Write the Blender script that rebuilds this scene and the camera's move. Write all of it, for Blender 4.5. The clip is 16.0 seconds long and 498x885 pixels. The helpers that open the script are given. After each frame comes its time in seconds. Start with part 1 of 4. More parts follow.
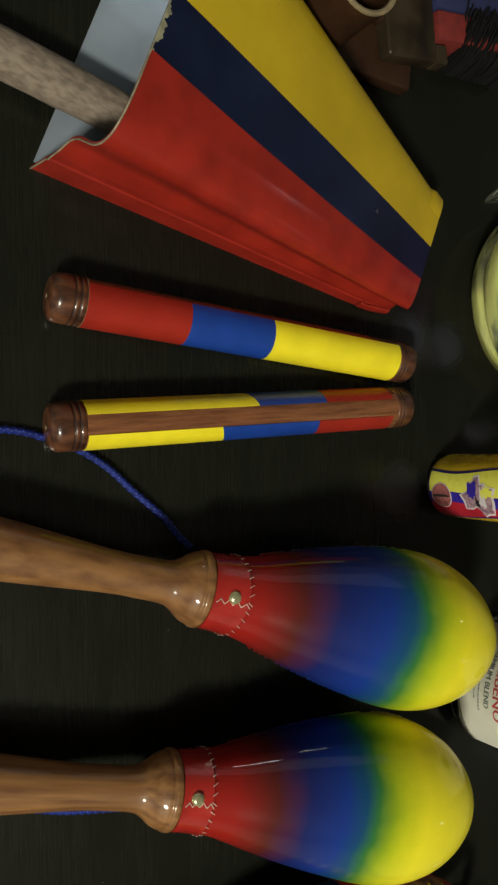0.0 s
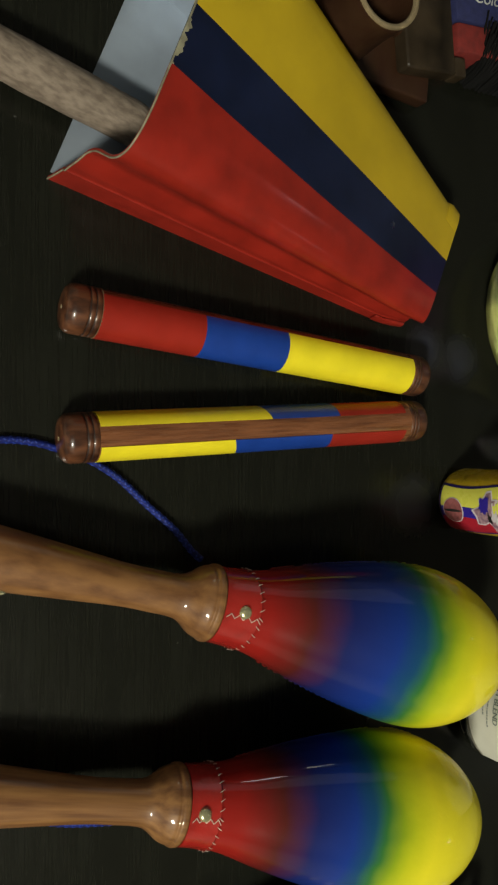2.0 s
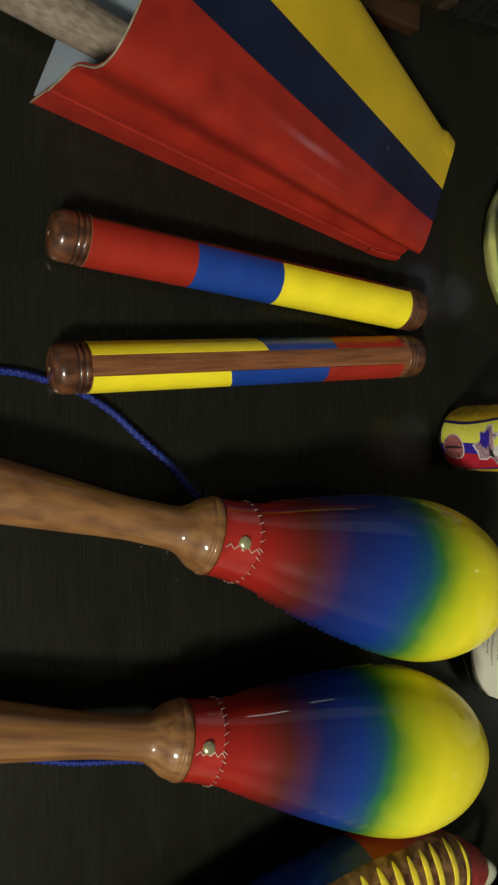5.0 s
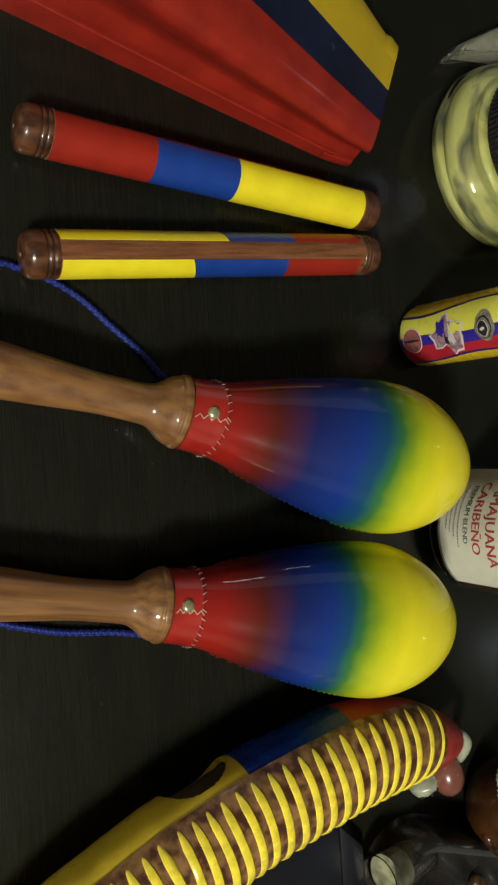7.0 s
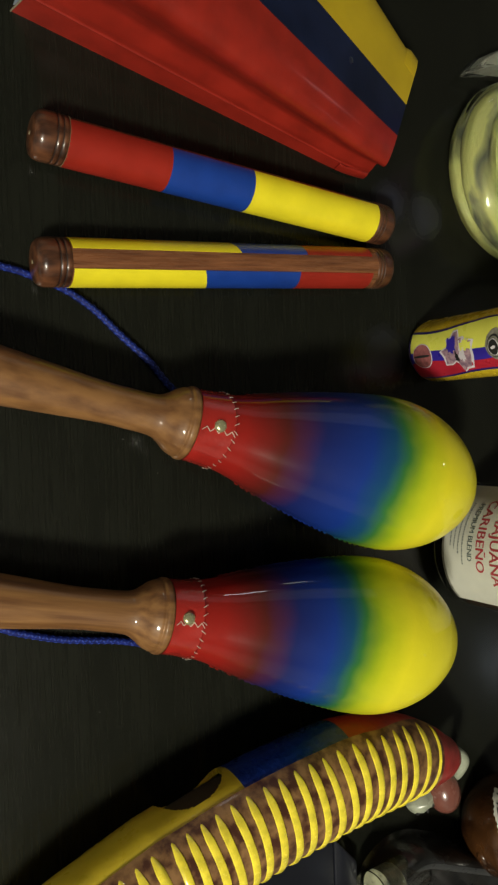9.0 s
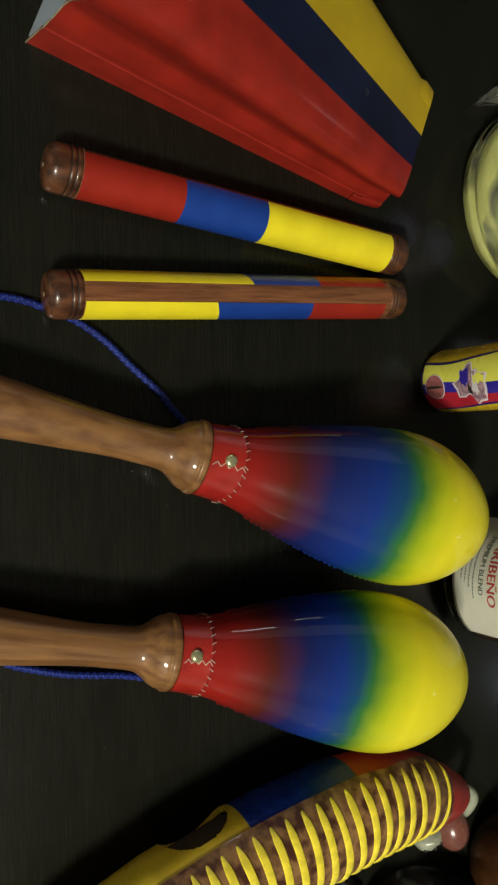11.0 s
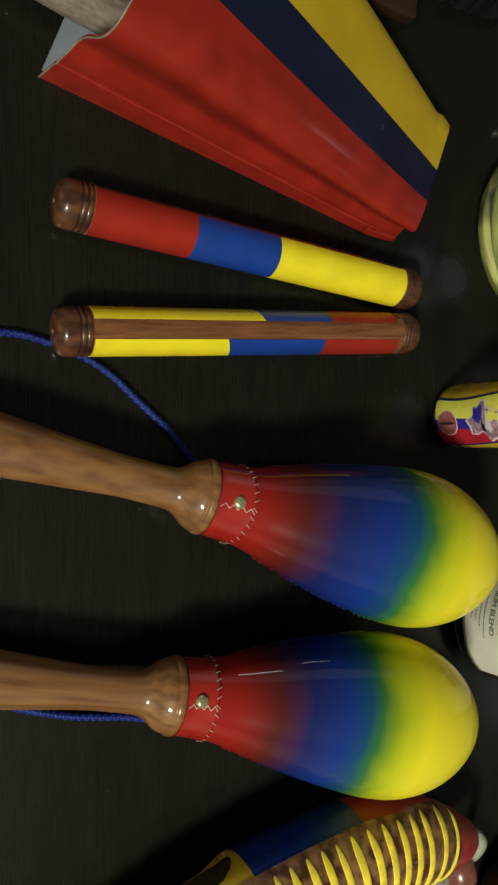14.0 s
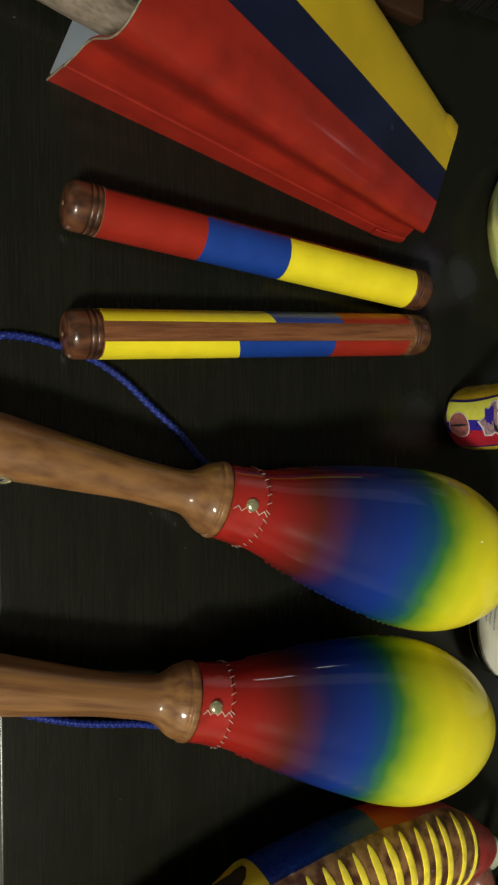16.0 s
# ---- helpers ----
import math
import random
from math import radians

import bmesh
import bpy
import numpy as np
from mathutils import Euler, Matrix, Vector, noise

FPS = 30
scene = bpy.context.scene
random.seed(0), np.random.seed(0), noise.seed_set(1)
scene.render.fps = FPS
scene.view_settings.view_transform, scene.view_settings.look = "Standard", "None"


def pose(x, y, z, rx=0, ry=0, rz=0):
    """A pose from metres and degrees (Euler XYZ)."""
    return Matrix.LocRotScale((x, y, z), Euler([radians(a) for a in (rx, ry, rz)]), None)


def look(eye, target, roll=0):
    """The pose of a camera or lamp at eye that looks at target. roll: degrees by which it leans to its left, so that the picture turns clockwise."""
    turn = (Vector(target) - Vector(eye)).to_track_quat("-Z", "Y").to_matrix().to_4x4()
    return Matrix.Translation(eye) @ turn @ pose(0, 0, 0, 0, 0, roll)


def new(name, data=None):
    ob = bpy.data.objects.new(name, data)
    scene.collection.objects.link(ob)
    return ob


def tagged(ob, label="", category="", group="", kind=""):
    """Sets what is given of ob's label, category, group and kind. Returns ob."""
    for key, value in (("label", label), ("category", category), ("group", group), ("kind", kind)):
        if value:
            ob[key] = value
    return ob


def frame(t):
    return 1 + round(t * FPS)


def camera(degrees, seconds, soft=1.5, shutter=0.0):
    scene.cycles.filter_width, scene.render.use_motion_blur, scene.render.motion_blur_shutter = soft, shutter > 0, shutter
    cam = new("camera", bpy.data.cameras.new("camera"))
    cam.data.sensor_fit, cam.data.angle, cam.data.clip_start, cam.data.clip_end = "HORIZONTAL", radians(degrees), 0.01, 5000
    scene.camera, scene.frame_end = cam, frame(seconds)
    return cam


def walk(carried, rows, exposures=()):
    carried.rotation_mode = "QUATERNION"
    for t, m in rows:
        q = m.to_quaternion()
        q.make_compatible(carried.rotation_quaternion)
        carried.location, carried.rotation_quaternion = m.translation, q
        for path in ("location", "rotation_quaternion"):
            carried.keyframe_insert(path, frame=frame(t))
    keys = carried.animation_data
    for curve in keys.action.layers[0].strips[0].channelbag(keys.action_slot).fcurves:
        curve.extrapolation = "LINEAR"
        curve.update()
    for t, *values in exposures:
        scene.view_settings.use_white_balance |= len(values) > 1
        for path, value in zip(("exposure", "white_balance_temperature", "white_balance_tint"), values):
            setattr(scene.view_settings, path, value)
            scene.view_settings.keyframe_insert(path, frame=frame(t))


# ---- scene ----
cam = camera(34.79, 16.0, soft=2.3)
# seconds, eye, turn in degrees
PATH = [
    (0, 0.0131, -0.2230, 0.4020, 0.04, -29.69, 89.38),
    (0.5, 0.0134, -0.2241, 0.4007, 0.07, -29.92, 89.38),
    (1, 0.0138, -0.2239, 0.3993, 0.05, -29.71, 89.55),
    (1.5, 0.0083, -0.2233, 0.3968, -0.27, -29.45, 90.00),
    (2, 0.0068, -0.2249, 0.3987, -0.35, -29.23, 90.40),
    (2.5, 0.0109, -0.2233, 0.3972, -0.54, -29.30, 90.15),
    (3, 0.0189, -0.2239, 0.3964, -0.62, -29.38, 89.66),
    (5.5, 0.0422, -0.2204, 0.3907, -0.46, -29.55, 88.31),
    (6, 0.0548, -0.2273, 0.4044, 0.02, -30.19, 87.00),
    (6.5, 0.0821, -0.2323, 0.4111, 0.53, -30.74, 86.23),
    (7, 0.1019, -0.2277, 0.4150, 1.17, -30.68, 85.81),
    (7.5, 0.1060, -0.2266, 0.4181, 1.69, -31.04, 85.70),
    (8, 0.1007, -0.2265, 0.4198, 1.32, -30.98, 86.51),
    (8.5, 0.0988, -0.2262, 0.4195, 0.50, -30.58, 87.56),
    (9, 0.0932, -0.2260, 0.4151, -0.10, -30.10, 87.89),
    (11.5, 0.0783, -0.2249, 0.4087, 0.11, -29.57, 88.78),
    (12, 0.0771, -0.2241, 0.4061, 0.04, -29.45, 88.64),
    (12.5, 0.0730, -0.2234, 0.4043, 0.07, -29.40, 88.68),
    (13, 0.0676, -0.2214, 0.4043, -0.00, -29.18, 89.14),
    (13.5, 0.0638, -0.2219, 0.4055, 0.15, -29.05, 89.53),
    (14, 0.0624, -0.2225, 0.4043, 0.19, -29.04, 89.62),
    (14.5, 0.0631, -0.2233, 0.4031, 0.32, -29.11, 89.57),
    (15, 0.0638, -0.2242, 0.4037, 0.52, -29.00, 89.39),
    (15.5, 0.0660, -0.2226, 0.3973, 0.90, -28.89, 89.24),
    (16, 0.0666, -0.2240, 0.3992, 1.22, -28.71, 89.03),
]
walk(cam, [(t, pose(x, y, z, rx, ry, rz)) for t, x, y, z, rx, ry, rz in PATH])

# ---------------------------------------------------------------- light
world = bpy.data.worlds.new("world")
scene.world = world
world.use_nodes = True
world.node_tree.nodes["Background"].inputs[0].default_value = (0.75, 0.8, 1.0, 1)
world.node_tree.nodes["Background"].inputs[1].default_value = 0.02
scene.view_settings.exposure = 0.2


def area(name, eye, target, sx, sy, power, col, shape="RECTANGLE"):
    d = bpy.data.lights.new(name, "AREA")
    d.shape, d.size, d.size_y, d.energy, d.color = shape, sx, sy, power, col
    o = new(name, d)
    o.matrix_world = look(eye, target)
    return o


WARM = (1.0, 0.965, 0.80)
area("ceiling_lamp", (1.08, -1.22, 1.66), (0.6, -0.5, 0), 0.36, 0.36, 64, WARM, "DISK")
area("ceiling_lamp", (-0.28, 2.20, 1.66), (-0.2, 1.5, 0), 0.10, 0.10, 0.4, (0.85, 0.93, 1.0), "DISK")
area("ceiling_lamp", (1.18, 1.95, 1.66), (0.9, 1.4, 0), 0.14, 0.08, 0.28, (0.80, 0.90, 1.0))
# Narrow strip before the large window light, added for the maracas' bright streak.
area("window_light", (-2.32, 0.20, 0.52), (0.1, 0.0, 0.05), 0.45, 0.07, 1.1, (0.92, 0.96, 1.0))
area("window_light", (-2.35, 0.55, 0.95), (0, 0.3, 0.2), 1.7, 1.2, 1.5, (0.86, 0.93, 1.0))

# ---------------------------------------------------------------- materials


def mat(name, col, rough=0.4, metal=0.0, spec=0.5, var=0.12, scale=40.0, bump=0.0, bscale=300.0, coat=0.0,
        stretch=(1, 1, 1), col2=None, rvar=0.1, sheen=0.0, bdist=0.001, edge=(0.3, 0.65), crough=0.05):
    m = bpy.data.materials.new(name)
    m.use_nodes = True
    nt = m.node_tree
    n, lk = nt.nodes, nt.links
    b = n["Principled BSDF"]
    b.inputs["Metallic"].default_value = metal
    b.inputs["Specular IOR Level"].default_value = spec
    b.inputs["Coat Weight"].default_value = coat
    b.inputs["Coat Roughness"].default_value = crough
    b.inputs["Sheen Weight"].default_value = sheen
    tc = n.new("ShaderNodeTexCoord")
    mp = n.new("ShaderNodeMapping")
    mp.inputs["Scale"].default_value = stretch
    lk.new(tc.outputs["Object"], mp.inputs["Vector"])
    nz = n.new("ShaderNodeTexNoise")
    nz.inputs["Scale"].default_value, nz.inputs["Detail"].default_value = scale, 6
    lk.new(mp.outputs[0], nz.inputs["Vector"])
    mix = n.new("ShaderNodeMix")
    mix.data_type = "RGBA"
    c2 = col2 or tuple(c * (1 - 2.5 * var) for c in col)
    c1 = col if col2 else tuple(min(1, c * (1 + var)) for c in col)
    mix.inputs[6].default_value, mix.inputs[7].default_value = (*c2, 1), (*c1, 1)
    ramp = n.new("ShaderNodeMapRange")
    ramp.inputs[1].default_value, ramp.inputs[2].default_value = edge
    lk.new(nz.outputs["Fac"], ramp.inputs[0])
    lk.new(ramp.outputs[0], mix.inputs[0])
    lk.new(mix.outputs[2], b.inputs["Base Color"])
    rr = n.new("ShaderNodeMapRange")
    rr.inputs[3].default_value, rr.inputs[4].default_value = max(0.02, rough - rvar), rough + rvar
    nz2 = n.new("ShaderNodeTexNoise")
    nz2.inputs["Scale"].default_value, nz2.inputs["Detail"].default_value = scale * 2.3, 3
    lk.new(mp.outputs[0], nz2.inputs["Vector"])
    lk.new(nz2.outputs["Fac"], rr.inputs[0])
    lk.new(rr.outputs[0], b.inputs["Roughness"])
    if bump:
        bz = n.new("ShaderNodeTexNoise")
        bz.inputs["Scale"].default_value, bz.inputs["Detail"].default_value = bscale, 4
        lk.new(mp.outputs[0], bz.inputs["Vector"])
        bp = n.new("ShaderNodeBump")
        bp.inputs["Strength"].default_value, bp.inputs["Distance"].default_value = bump, bdist
        lk.new(bz.outputs["Fac"], bp.inputs["Height"])
        lk.new(bp.outputs[0], b.inputs["Normal"])
    return m


def glass(name, col, rough=0.02, ior=1.45):
    m = bpy.data.materials.new(name)
    m.use_nodes = True
    b = m.node_tree.nodes["Principled BSDF"]
    b.inputs["Base Color"].default_value = (*col, 1)
    b.inputs["Transmission Weight"].default_value = 1.0
    b.inputs["Roughness"].default_value = rough
    b.inputs["IOR"].default_value = ior
    return m


def gradient_paint(name, low, high, late=0.0):
    """Sprayed lacquer that runs from red over blue to yellow along the local z axis."""
    m = mat(name, (0.4, 0.02, 0.015), 0.36, spec=0.03, coat=0.55, bump=0.26, bscale=38, bdist=0.003)
    nt = m.node_tree
    n, lk = nt.nodes, nt.links
    tc = n.new("ShaderNodeTexCoord")
    sep = n.new("ShaderNodeSeparateXYZ")
    lk.new(tc.outputs["Object"], sep.inputs[0])
    nz = n.new("ShaderNodeTexNoise")
    nz.inputs["Scale"].default_value, nz.inputs["Detail"].default_value = 22, 3
    lk.new(tc.outputs["Object"], nz.inputs["Vector"])
    off = n.new("ShaderNodeMath")
    off.operation = "MULTIPLY_ADD"
    off.inputs[1].default_value, off.inputs[2].default_value = 0.02, -0.010
    lk.new(nz.outputs["Fac"], off.inputs[0])
    add = n.new("ShaderNodeMath")
    add.operation = "ADD"
    lk.new(sep.outputs["Z"], add.inputs[0])
    lk.new(off.outputs[0], add.inputs[1])
    mr = n.new("ShaderNodeMapRange")
    mr.inputs[1].default_value, mr.inputs[2].default_value = low, high
    lk.new(add.outputs[0], mr.inputs[0])
    cr = n.new("ShaderNodeValToRGB")
    stops = [(0.0, (0.28, 0.014, 0.010)), (0.19 + late, (0.225, 0.012, 0.009)), (0.29 + late, (0.070, 0.012, 0.010)),
             (0.38 + 0.8 * late, (0.010, 0.016, 0.10)), (0.53, (0.008, 0.030, 0.20)), (0.588, (0.008, 0.055, 0.130)),
             (0.626, (0.030, 0.135, 0.030)), (0.664, (0.22, 0.31, 0.012)), (0.705, (0.44, 0.46, 0.014)), (0.775, (0.66, 0.59, 0.022)), (1.0, (0.73, 0.65, 0.034))]
    while len(cr.color_ramp.elements) < len(stops):
        cr.color_ramp.elements.new(0.5)
    for e, (p, c) in zip(cr.color_ramp.elements, stops):
        e.position, e.color = p, (*c, 1)
    lk.new(mr.outputs[0], cr.inputs[0])
    lk.new(cr.outputs[0], n["Principled BSDF"].inputs["Base Color"])
    return m


def table_laminate():
    """Black-brown laminate with a fine grain along x, two dull greasy smudges and the can's reflection painted in."""
    m = mat("dark_table_laminate", (0.0078, 0.0084, 0.0060), 0.20, spec=0.26, var=0.07, scale=14, bump=0.10, bscale=90,
            stretch=(1.2, 4, 1), rvar=0.05, bdist=0.0003)
    nt = m.node_tree
    n, lk = nt.nodes, nt.links
    b = n["Principled BSDF"]
    tc = n["Texture Coordinate"]
    mp = n.new("ShaderNodeMapping")
    mp.inputs["Scale"].default_value = (22, 800, 1)
    lk.new(tc.outputs["Object"], mp.inputs["Vector"])
    grain = n.new("ShaderNodeTexNoise")
    grain.inputs["Scale"].default_value, grain.inputs["Detail"].default_value = 1.0, 3
    lk.new(mp.outputs[0], grain.inputs["Vector"])
    gr = n.new("ShaderNodeMapRange")
    gr.inputs[1].default_value, gr.inputs[2].default_value = 0.35, 0.65
    gr.inputs[3].default_value, gr.inputs[4].default_value = 0.86, 1.16
    lk.new(grain.outputs["Fac"], gr.inputs[0])
    tint = n.new("ShaderNodeVectorMath")
    tint.operation = "SCALE"
    lk.new(b.inputs["Base Color"].links[0].from_socket, tint.inputs[0])
    lk.new(gr.outputs[0], tint.inputs["Scale"])
    cloud = n.new("ShaderNodeTexNoise")
    cloud.inputs["Scale"].default_value, cloud.inputs["Detail"].default_value = 55, 4
    lk.new(tc.outputs["Object"], cloud.inputs["Vector"])
    total = None
    # The third patch, in front of the can, paints in its soft reflection.
    for place, wide in (((-0.054, 0.130, 0), 0.020), ((-0.049, 0.161, 0), 0.022), ((0.048, 0.121, 0), 0.026)):
        far = n.new("ShaderNodeVectorMath")
        far.operation = "DISTANCE"
        far.inputs[1].default_value = place
        lk.new(tc.outputs["Object"], far.inputs[0])
        near = n.new("ShaderNodeMapRange")
        near.interpolation_type = "SMOOTHSTEP"
        near.inputs[1].default_value, near.inputs[2].default_value = wide, wide * 0.1
        lk.new(far.outputs["Value"], near.inputs[0])
        mask = n.new("ShaderNodeMath")
        mask.operation = "MULTIPLY"
        lk.new(near.outputs[0], mask.inputs[0])
        lk.new(cloud.outputs["Fac"], mask.inputs[1])
        if total is None:
            total = mask
        else:
            both = n.new("ShaderNodeMath")
            both.operation = "MAXIMUM"
            lk.new(total.outputs[0], both.inputs[0])
            lk.new(mask.outputs[0], both.inputs[1])
            total = both
    mix = n.new("ShaderNodeMix")
    mix.data_type = "RGBA"
    mix.inputs[7].default_value = (0.024, 0.026, 0.040, 1)
    lk.new(total.outputs[0], mix.inputs[0])
    lk.new(tint.outputs[0], mix.inputs[6])
    lk.new(mix.outputs[2], b.inputs["Base Color"])
    rough = n.new("ShaderNodeMath")
    rough.operation = "MULTIPLY_ADD"
    rough.inputs[1].default_value = 0.35
    lk.new(total.outputs[0], rough.inputs[0])
    lk.new(b.inputs["Roughness"].links[0].from_socket, rough.inputs[2])
    lk.new(rough.outputs[0], b.inputs["Roughness"])
    return m


TABLE = table_laminate()
RED = mat("red_enamel", (0.28, 0.020, 0.012), 0.36, spec=0.18, coat=0.12, crough=0.10, var=0.06, scale=60, bump=0.05, bscale=120)
BLUE = mat("blue_enamel", (0.010, 0.045, 0.27), 0.36, spec=0.35, coat=0.12, crough=0.10, var=0.06, scale=60, bump=0.05, bscale=120)
YELLOW = mat("yellow_enamel", (0.78, 0.66, 0.022), 0.36, spec=0.35, coat=0.12, crough=0.10, var=0.04, scale=60, bump=0.05, bscale=120)
BELL_RED = mat("red_bell_paint", (0.25, 0.016, 0.009), 0.42, spec=0.25, coat=0.22, crough=0.13, var=0.10, scale=55, bump=0.10, bscale=45, bdist=0.002)
BELL_BLUE = mat("navy_bell_paint", (0.0090, 0.0145, 0.046), 0.34, spec=0.2, coat=0.2, crough=0.09, col2=(0.0036, 0.0062, 0.020), edge=(0.36, 0.68), scale=20, bump=0.10, bscale=45, bdist=0.002)
BELL_YELLOW = mat("yellow_bell_paint", (0.44, 0.31, 0.012), 0.42, spec=0.3, coat=0.22, var=0.06, scale=25, bump=0.10, bscale=45, bdist=0.002)
BLISTER = mat("glossy_navy_blister", (0.0045, 0.0080, 0.030), 0.15, spec=0.6, coat=1.0, crough=0.03, var=0.1)
STEEL = mat("pale_zinc_steel", (0.29, 0.34, 0.41), 0.38, metal=0.35, var=0.06, scale=30, bump=0.05)
CHIPPED = mat("bare_chipped_edge", (0.23, 0.22, 0.15), 0.5, var=0.2, scale=200)
CLAVE_WOOD = mat("reddish_clave_wood", (0.22, 0.085, 0.035), 0.28, coat=0.4, scale=45, stretch=(9, 9, 0.7), col2=(0.10, 0.036, 0.016), bump=0.15, bscale=120)
CAP_WOOD = mat("dark_turned_wood", (0.125, 0.048, 0.022), 0.32, spec=0.3, coat=0.55, scale=30, stretch=(6, 6, 1.6), edge=(0.38, 0.62), col2=(0.032, 0.012, 0.007), bump=0.1, bscale=150)
# Darker brown for the rings set in the caps' carved grooves.
GROOVE = mat("dark_groove", (0.02, 0.009, 0.006), 0.5)
HANDLE_WOOD = mat("varnished_handle_wood", (0.225, 0.108, 0.037), 0.52, spec=0.3, coat=0.55, crough=0.045, scale=62, stretch=(2.2, 2.2, 0.8), edge=(0.32, 0.62), col2=(0.110, 0.045, 0.015), bump=0.08, bscale=80)
HANDLE_WOOD_B = mat("striped_handle_wood", (0.235, 0.114, 0.039), 0.52, spec=0.3, coat=0.55, crough=0.045, scale=26, stretch=(8, 8, 0.35), edge=(0.36, 0.62), col2=(0.115, 0.048, 0.016), bump=0.08, bscale=80)
MARACA_PAINT = gradient_paint("red_blue_yellow_lacquer", -0.0170, 0.1860, 0.015)
MARACA_PAINT_B = gradient_paint("red_blue_yellow_lacquer", -0.0175, 0.1680, 0.052)
LEATHER = mat("red_glossy_leather", (0.29, 0.016, 0.012), 0.22, coat=0.5, var=0.10, scale=60, bump=0.2, bscale=300)
THREAD = mat("white_thread", (0.56, 0.50, 0.42), 0.7)
BRASS = mat("pale_brass", (0.62, 0.60, 0.36), 0.25, metal=0.8, var=0.1, scale=150)
CORD = mat("blue_nylon_cord", (0.004, 0.011, 0.125), 0.6, spec=0.25, var=0.2, scale=400)
CORD_LIGHT = mat("light_blue_cord_fleck", (0.012, 0.040, 0.31), 0.55)
STICK_WOOD = mat("raw_fuzzy_stick_wood", (0.205, 0.163, 0.126), 0.8, scale=330, stretch=(1, 1, 0.5), edge=(0.34, 0.64), col2=(0.120, 0.091, 0.068), bump=0.8, bscale=320)
GUIRO_WOOD = mat("mottled_gourd_skin", (0.255, 0.135, 0.055), 0.42, spec=0.3, coat=0.15, scale=130, edge=(0.39, 0.61), col2=(0.062, 0.022, 0.013), bump=0.15, bscale=150)
GUIRO_BLUE = mat("deep_blue_gourd_paint", (0.008, 0.034, 0.24), 0.28, spec=0.3, coat=0.45, crough=0.03, var=0.12, scale=60, bump=0.5, bscale=230, bdist=0.0016)
GUIRO_RED = mat("dull_red_gourd_paint", (0.27, 0.020, 0.018), 0.38, var=0.12, scale=120, bump=0.25, bscale=220)
GUIRO_YELLOW = mat("yellow_gourd_paint", (0.72, 0.54, 0.030), 0.30, coat=0.3, var=0.06, scale=50, bump=0.1)
RIDGE_YELLOW = mat("yellow_ridge_paint", (0.86, 0.70, 0.055), 0.25, coat=0.6, var=0.10, scale=160, bump=0.2, bscale=200)
DARK_INSIDE = mat("dark_gourd_inside", (0.060, 0.044, 0.018), 0.8)
TORN_PAPER = mat("torn_white_paper", (0.58, 0.58, 0.53), 0.6, var=0.12, scale=220, bump=0.1)
WHITE_PAINT = mat("off_white_paint", (0.31, 0.33, 0.25), 0.3, coat=0.3, var=0.08, scale=100)
BLACK_PAINT = mat("black_paint", (0.02, 0.02, 0.02), 0.4)
TONGUE = mat("glossy_pink_paint", (0.165, 0.058, 0.043), 0.25, coat=0.5, var=0.08, scale=80)
CAN_YELLOW = mat("golden_can_paint", (0.60, 0.42, 0.020), 0.28, coat=0.4, var=0.06, scale=60)
CAN_PANEL = mat("lemon_can_print", (0.68, 0.68, 0.10), 0.3, coat=0.3, var=0.05)
CAN_BLUE = mat("violet_blue_can_print", (0.035, 0.022, 0.30), 0.3, coat=0.3)
CAN_LINE = mat("dark_violet_can_print", (0.020, 0.012, 0.13), 0.3, coat=0.3)
CAN_RED = mat("red_can_print", (0.40, 0.018, 0.035), 0.3, coat=0.3)
BEAN = mat("brown_bean_print", (0.26, 0.085, 0.085), 0.4, var=0.2, scale=300)
GREY_PRINT = mat("grey_emblem_print", (0.20, 0.19, 0.15), 0.4, var=0.25, scale=300)
PINK_PRINT = mat("pink_grey_print", (0.40, 0.26, 0.29), 0.4, scale=350, col2=(0.12, 0.07, 0.12))
PALE_PRINT = mat("pale_print_outline", (0.62, 0.58, 0.62), 0.4)
TIN = mat("tin_rim", (0.20, 0.19, 0.14), 0.45, metal=0.9)
LABEL_PAPER = mat("cream_label_paper", (0.58, 0.575, 0.49), 0.5, var=0.07, scale=25, bump=0.05)
TEXT_RED = mat("red_label_ink", (0.40, 0.05, 0.06), 0.5)
TEXT_PALE = mat("pale_grey_label_ink", (0.24, 0.26, 0.24), 0.5)
TEXT_GREY = mat("grey_green_label_ink", (0.12, 0.15, 0.14), 0.5)
GLASS = glass("clear_glass", (0.97, 0.98, 0.95))
BOTTLE_GLASS = glass("bottle_glass", (0.90, 0.92, 0.86))
HEEL_GLINT = mat("painted_heel_glint", (0.085, 0.085, 0.062), 0.12, coat=0.8, var=0.2, scale=120)
BROWN_LIQUID = mat("dark_brown_liquor", (0.045, 0.018, 0.008), 0.15, coat=0.5, scale=30, col2=(0.015, 0.007, 0.004))
# Opaque lemon filling; its bright and grey bands paint light refracted by the glass.
LEMON_REFRACTIONS = mat("lemon_filling_painted_refractions", (0.80, 0.82, 0.30), 0.08, scale=23, coat=1.0, col2=(0.17, 0.18, 0.125), stretch=(1, 1, 3.6), bump=0.5, bscale=22, bdist=0.008, edge=(0.37, 0.56), crough=0.03)
LEMON_REFRACTIONS.node_tree.nodes["Noise Texture"].inputs["Detail"].default_value = 2.6
LEMON_REFRACTIONS.node_tree.nodes["Noise Texture"].inputs["Distortion"].default_value = 0.5
BLACK_YARN = mat("black_yarn", (0.006, 0.006, 0.006), 0.9, spec=0.1)
BLACK_PLASTIC = mat("black_moulded_plastic", (0.022, 0.022, 0.024), 0.28, coat=0.3)
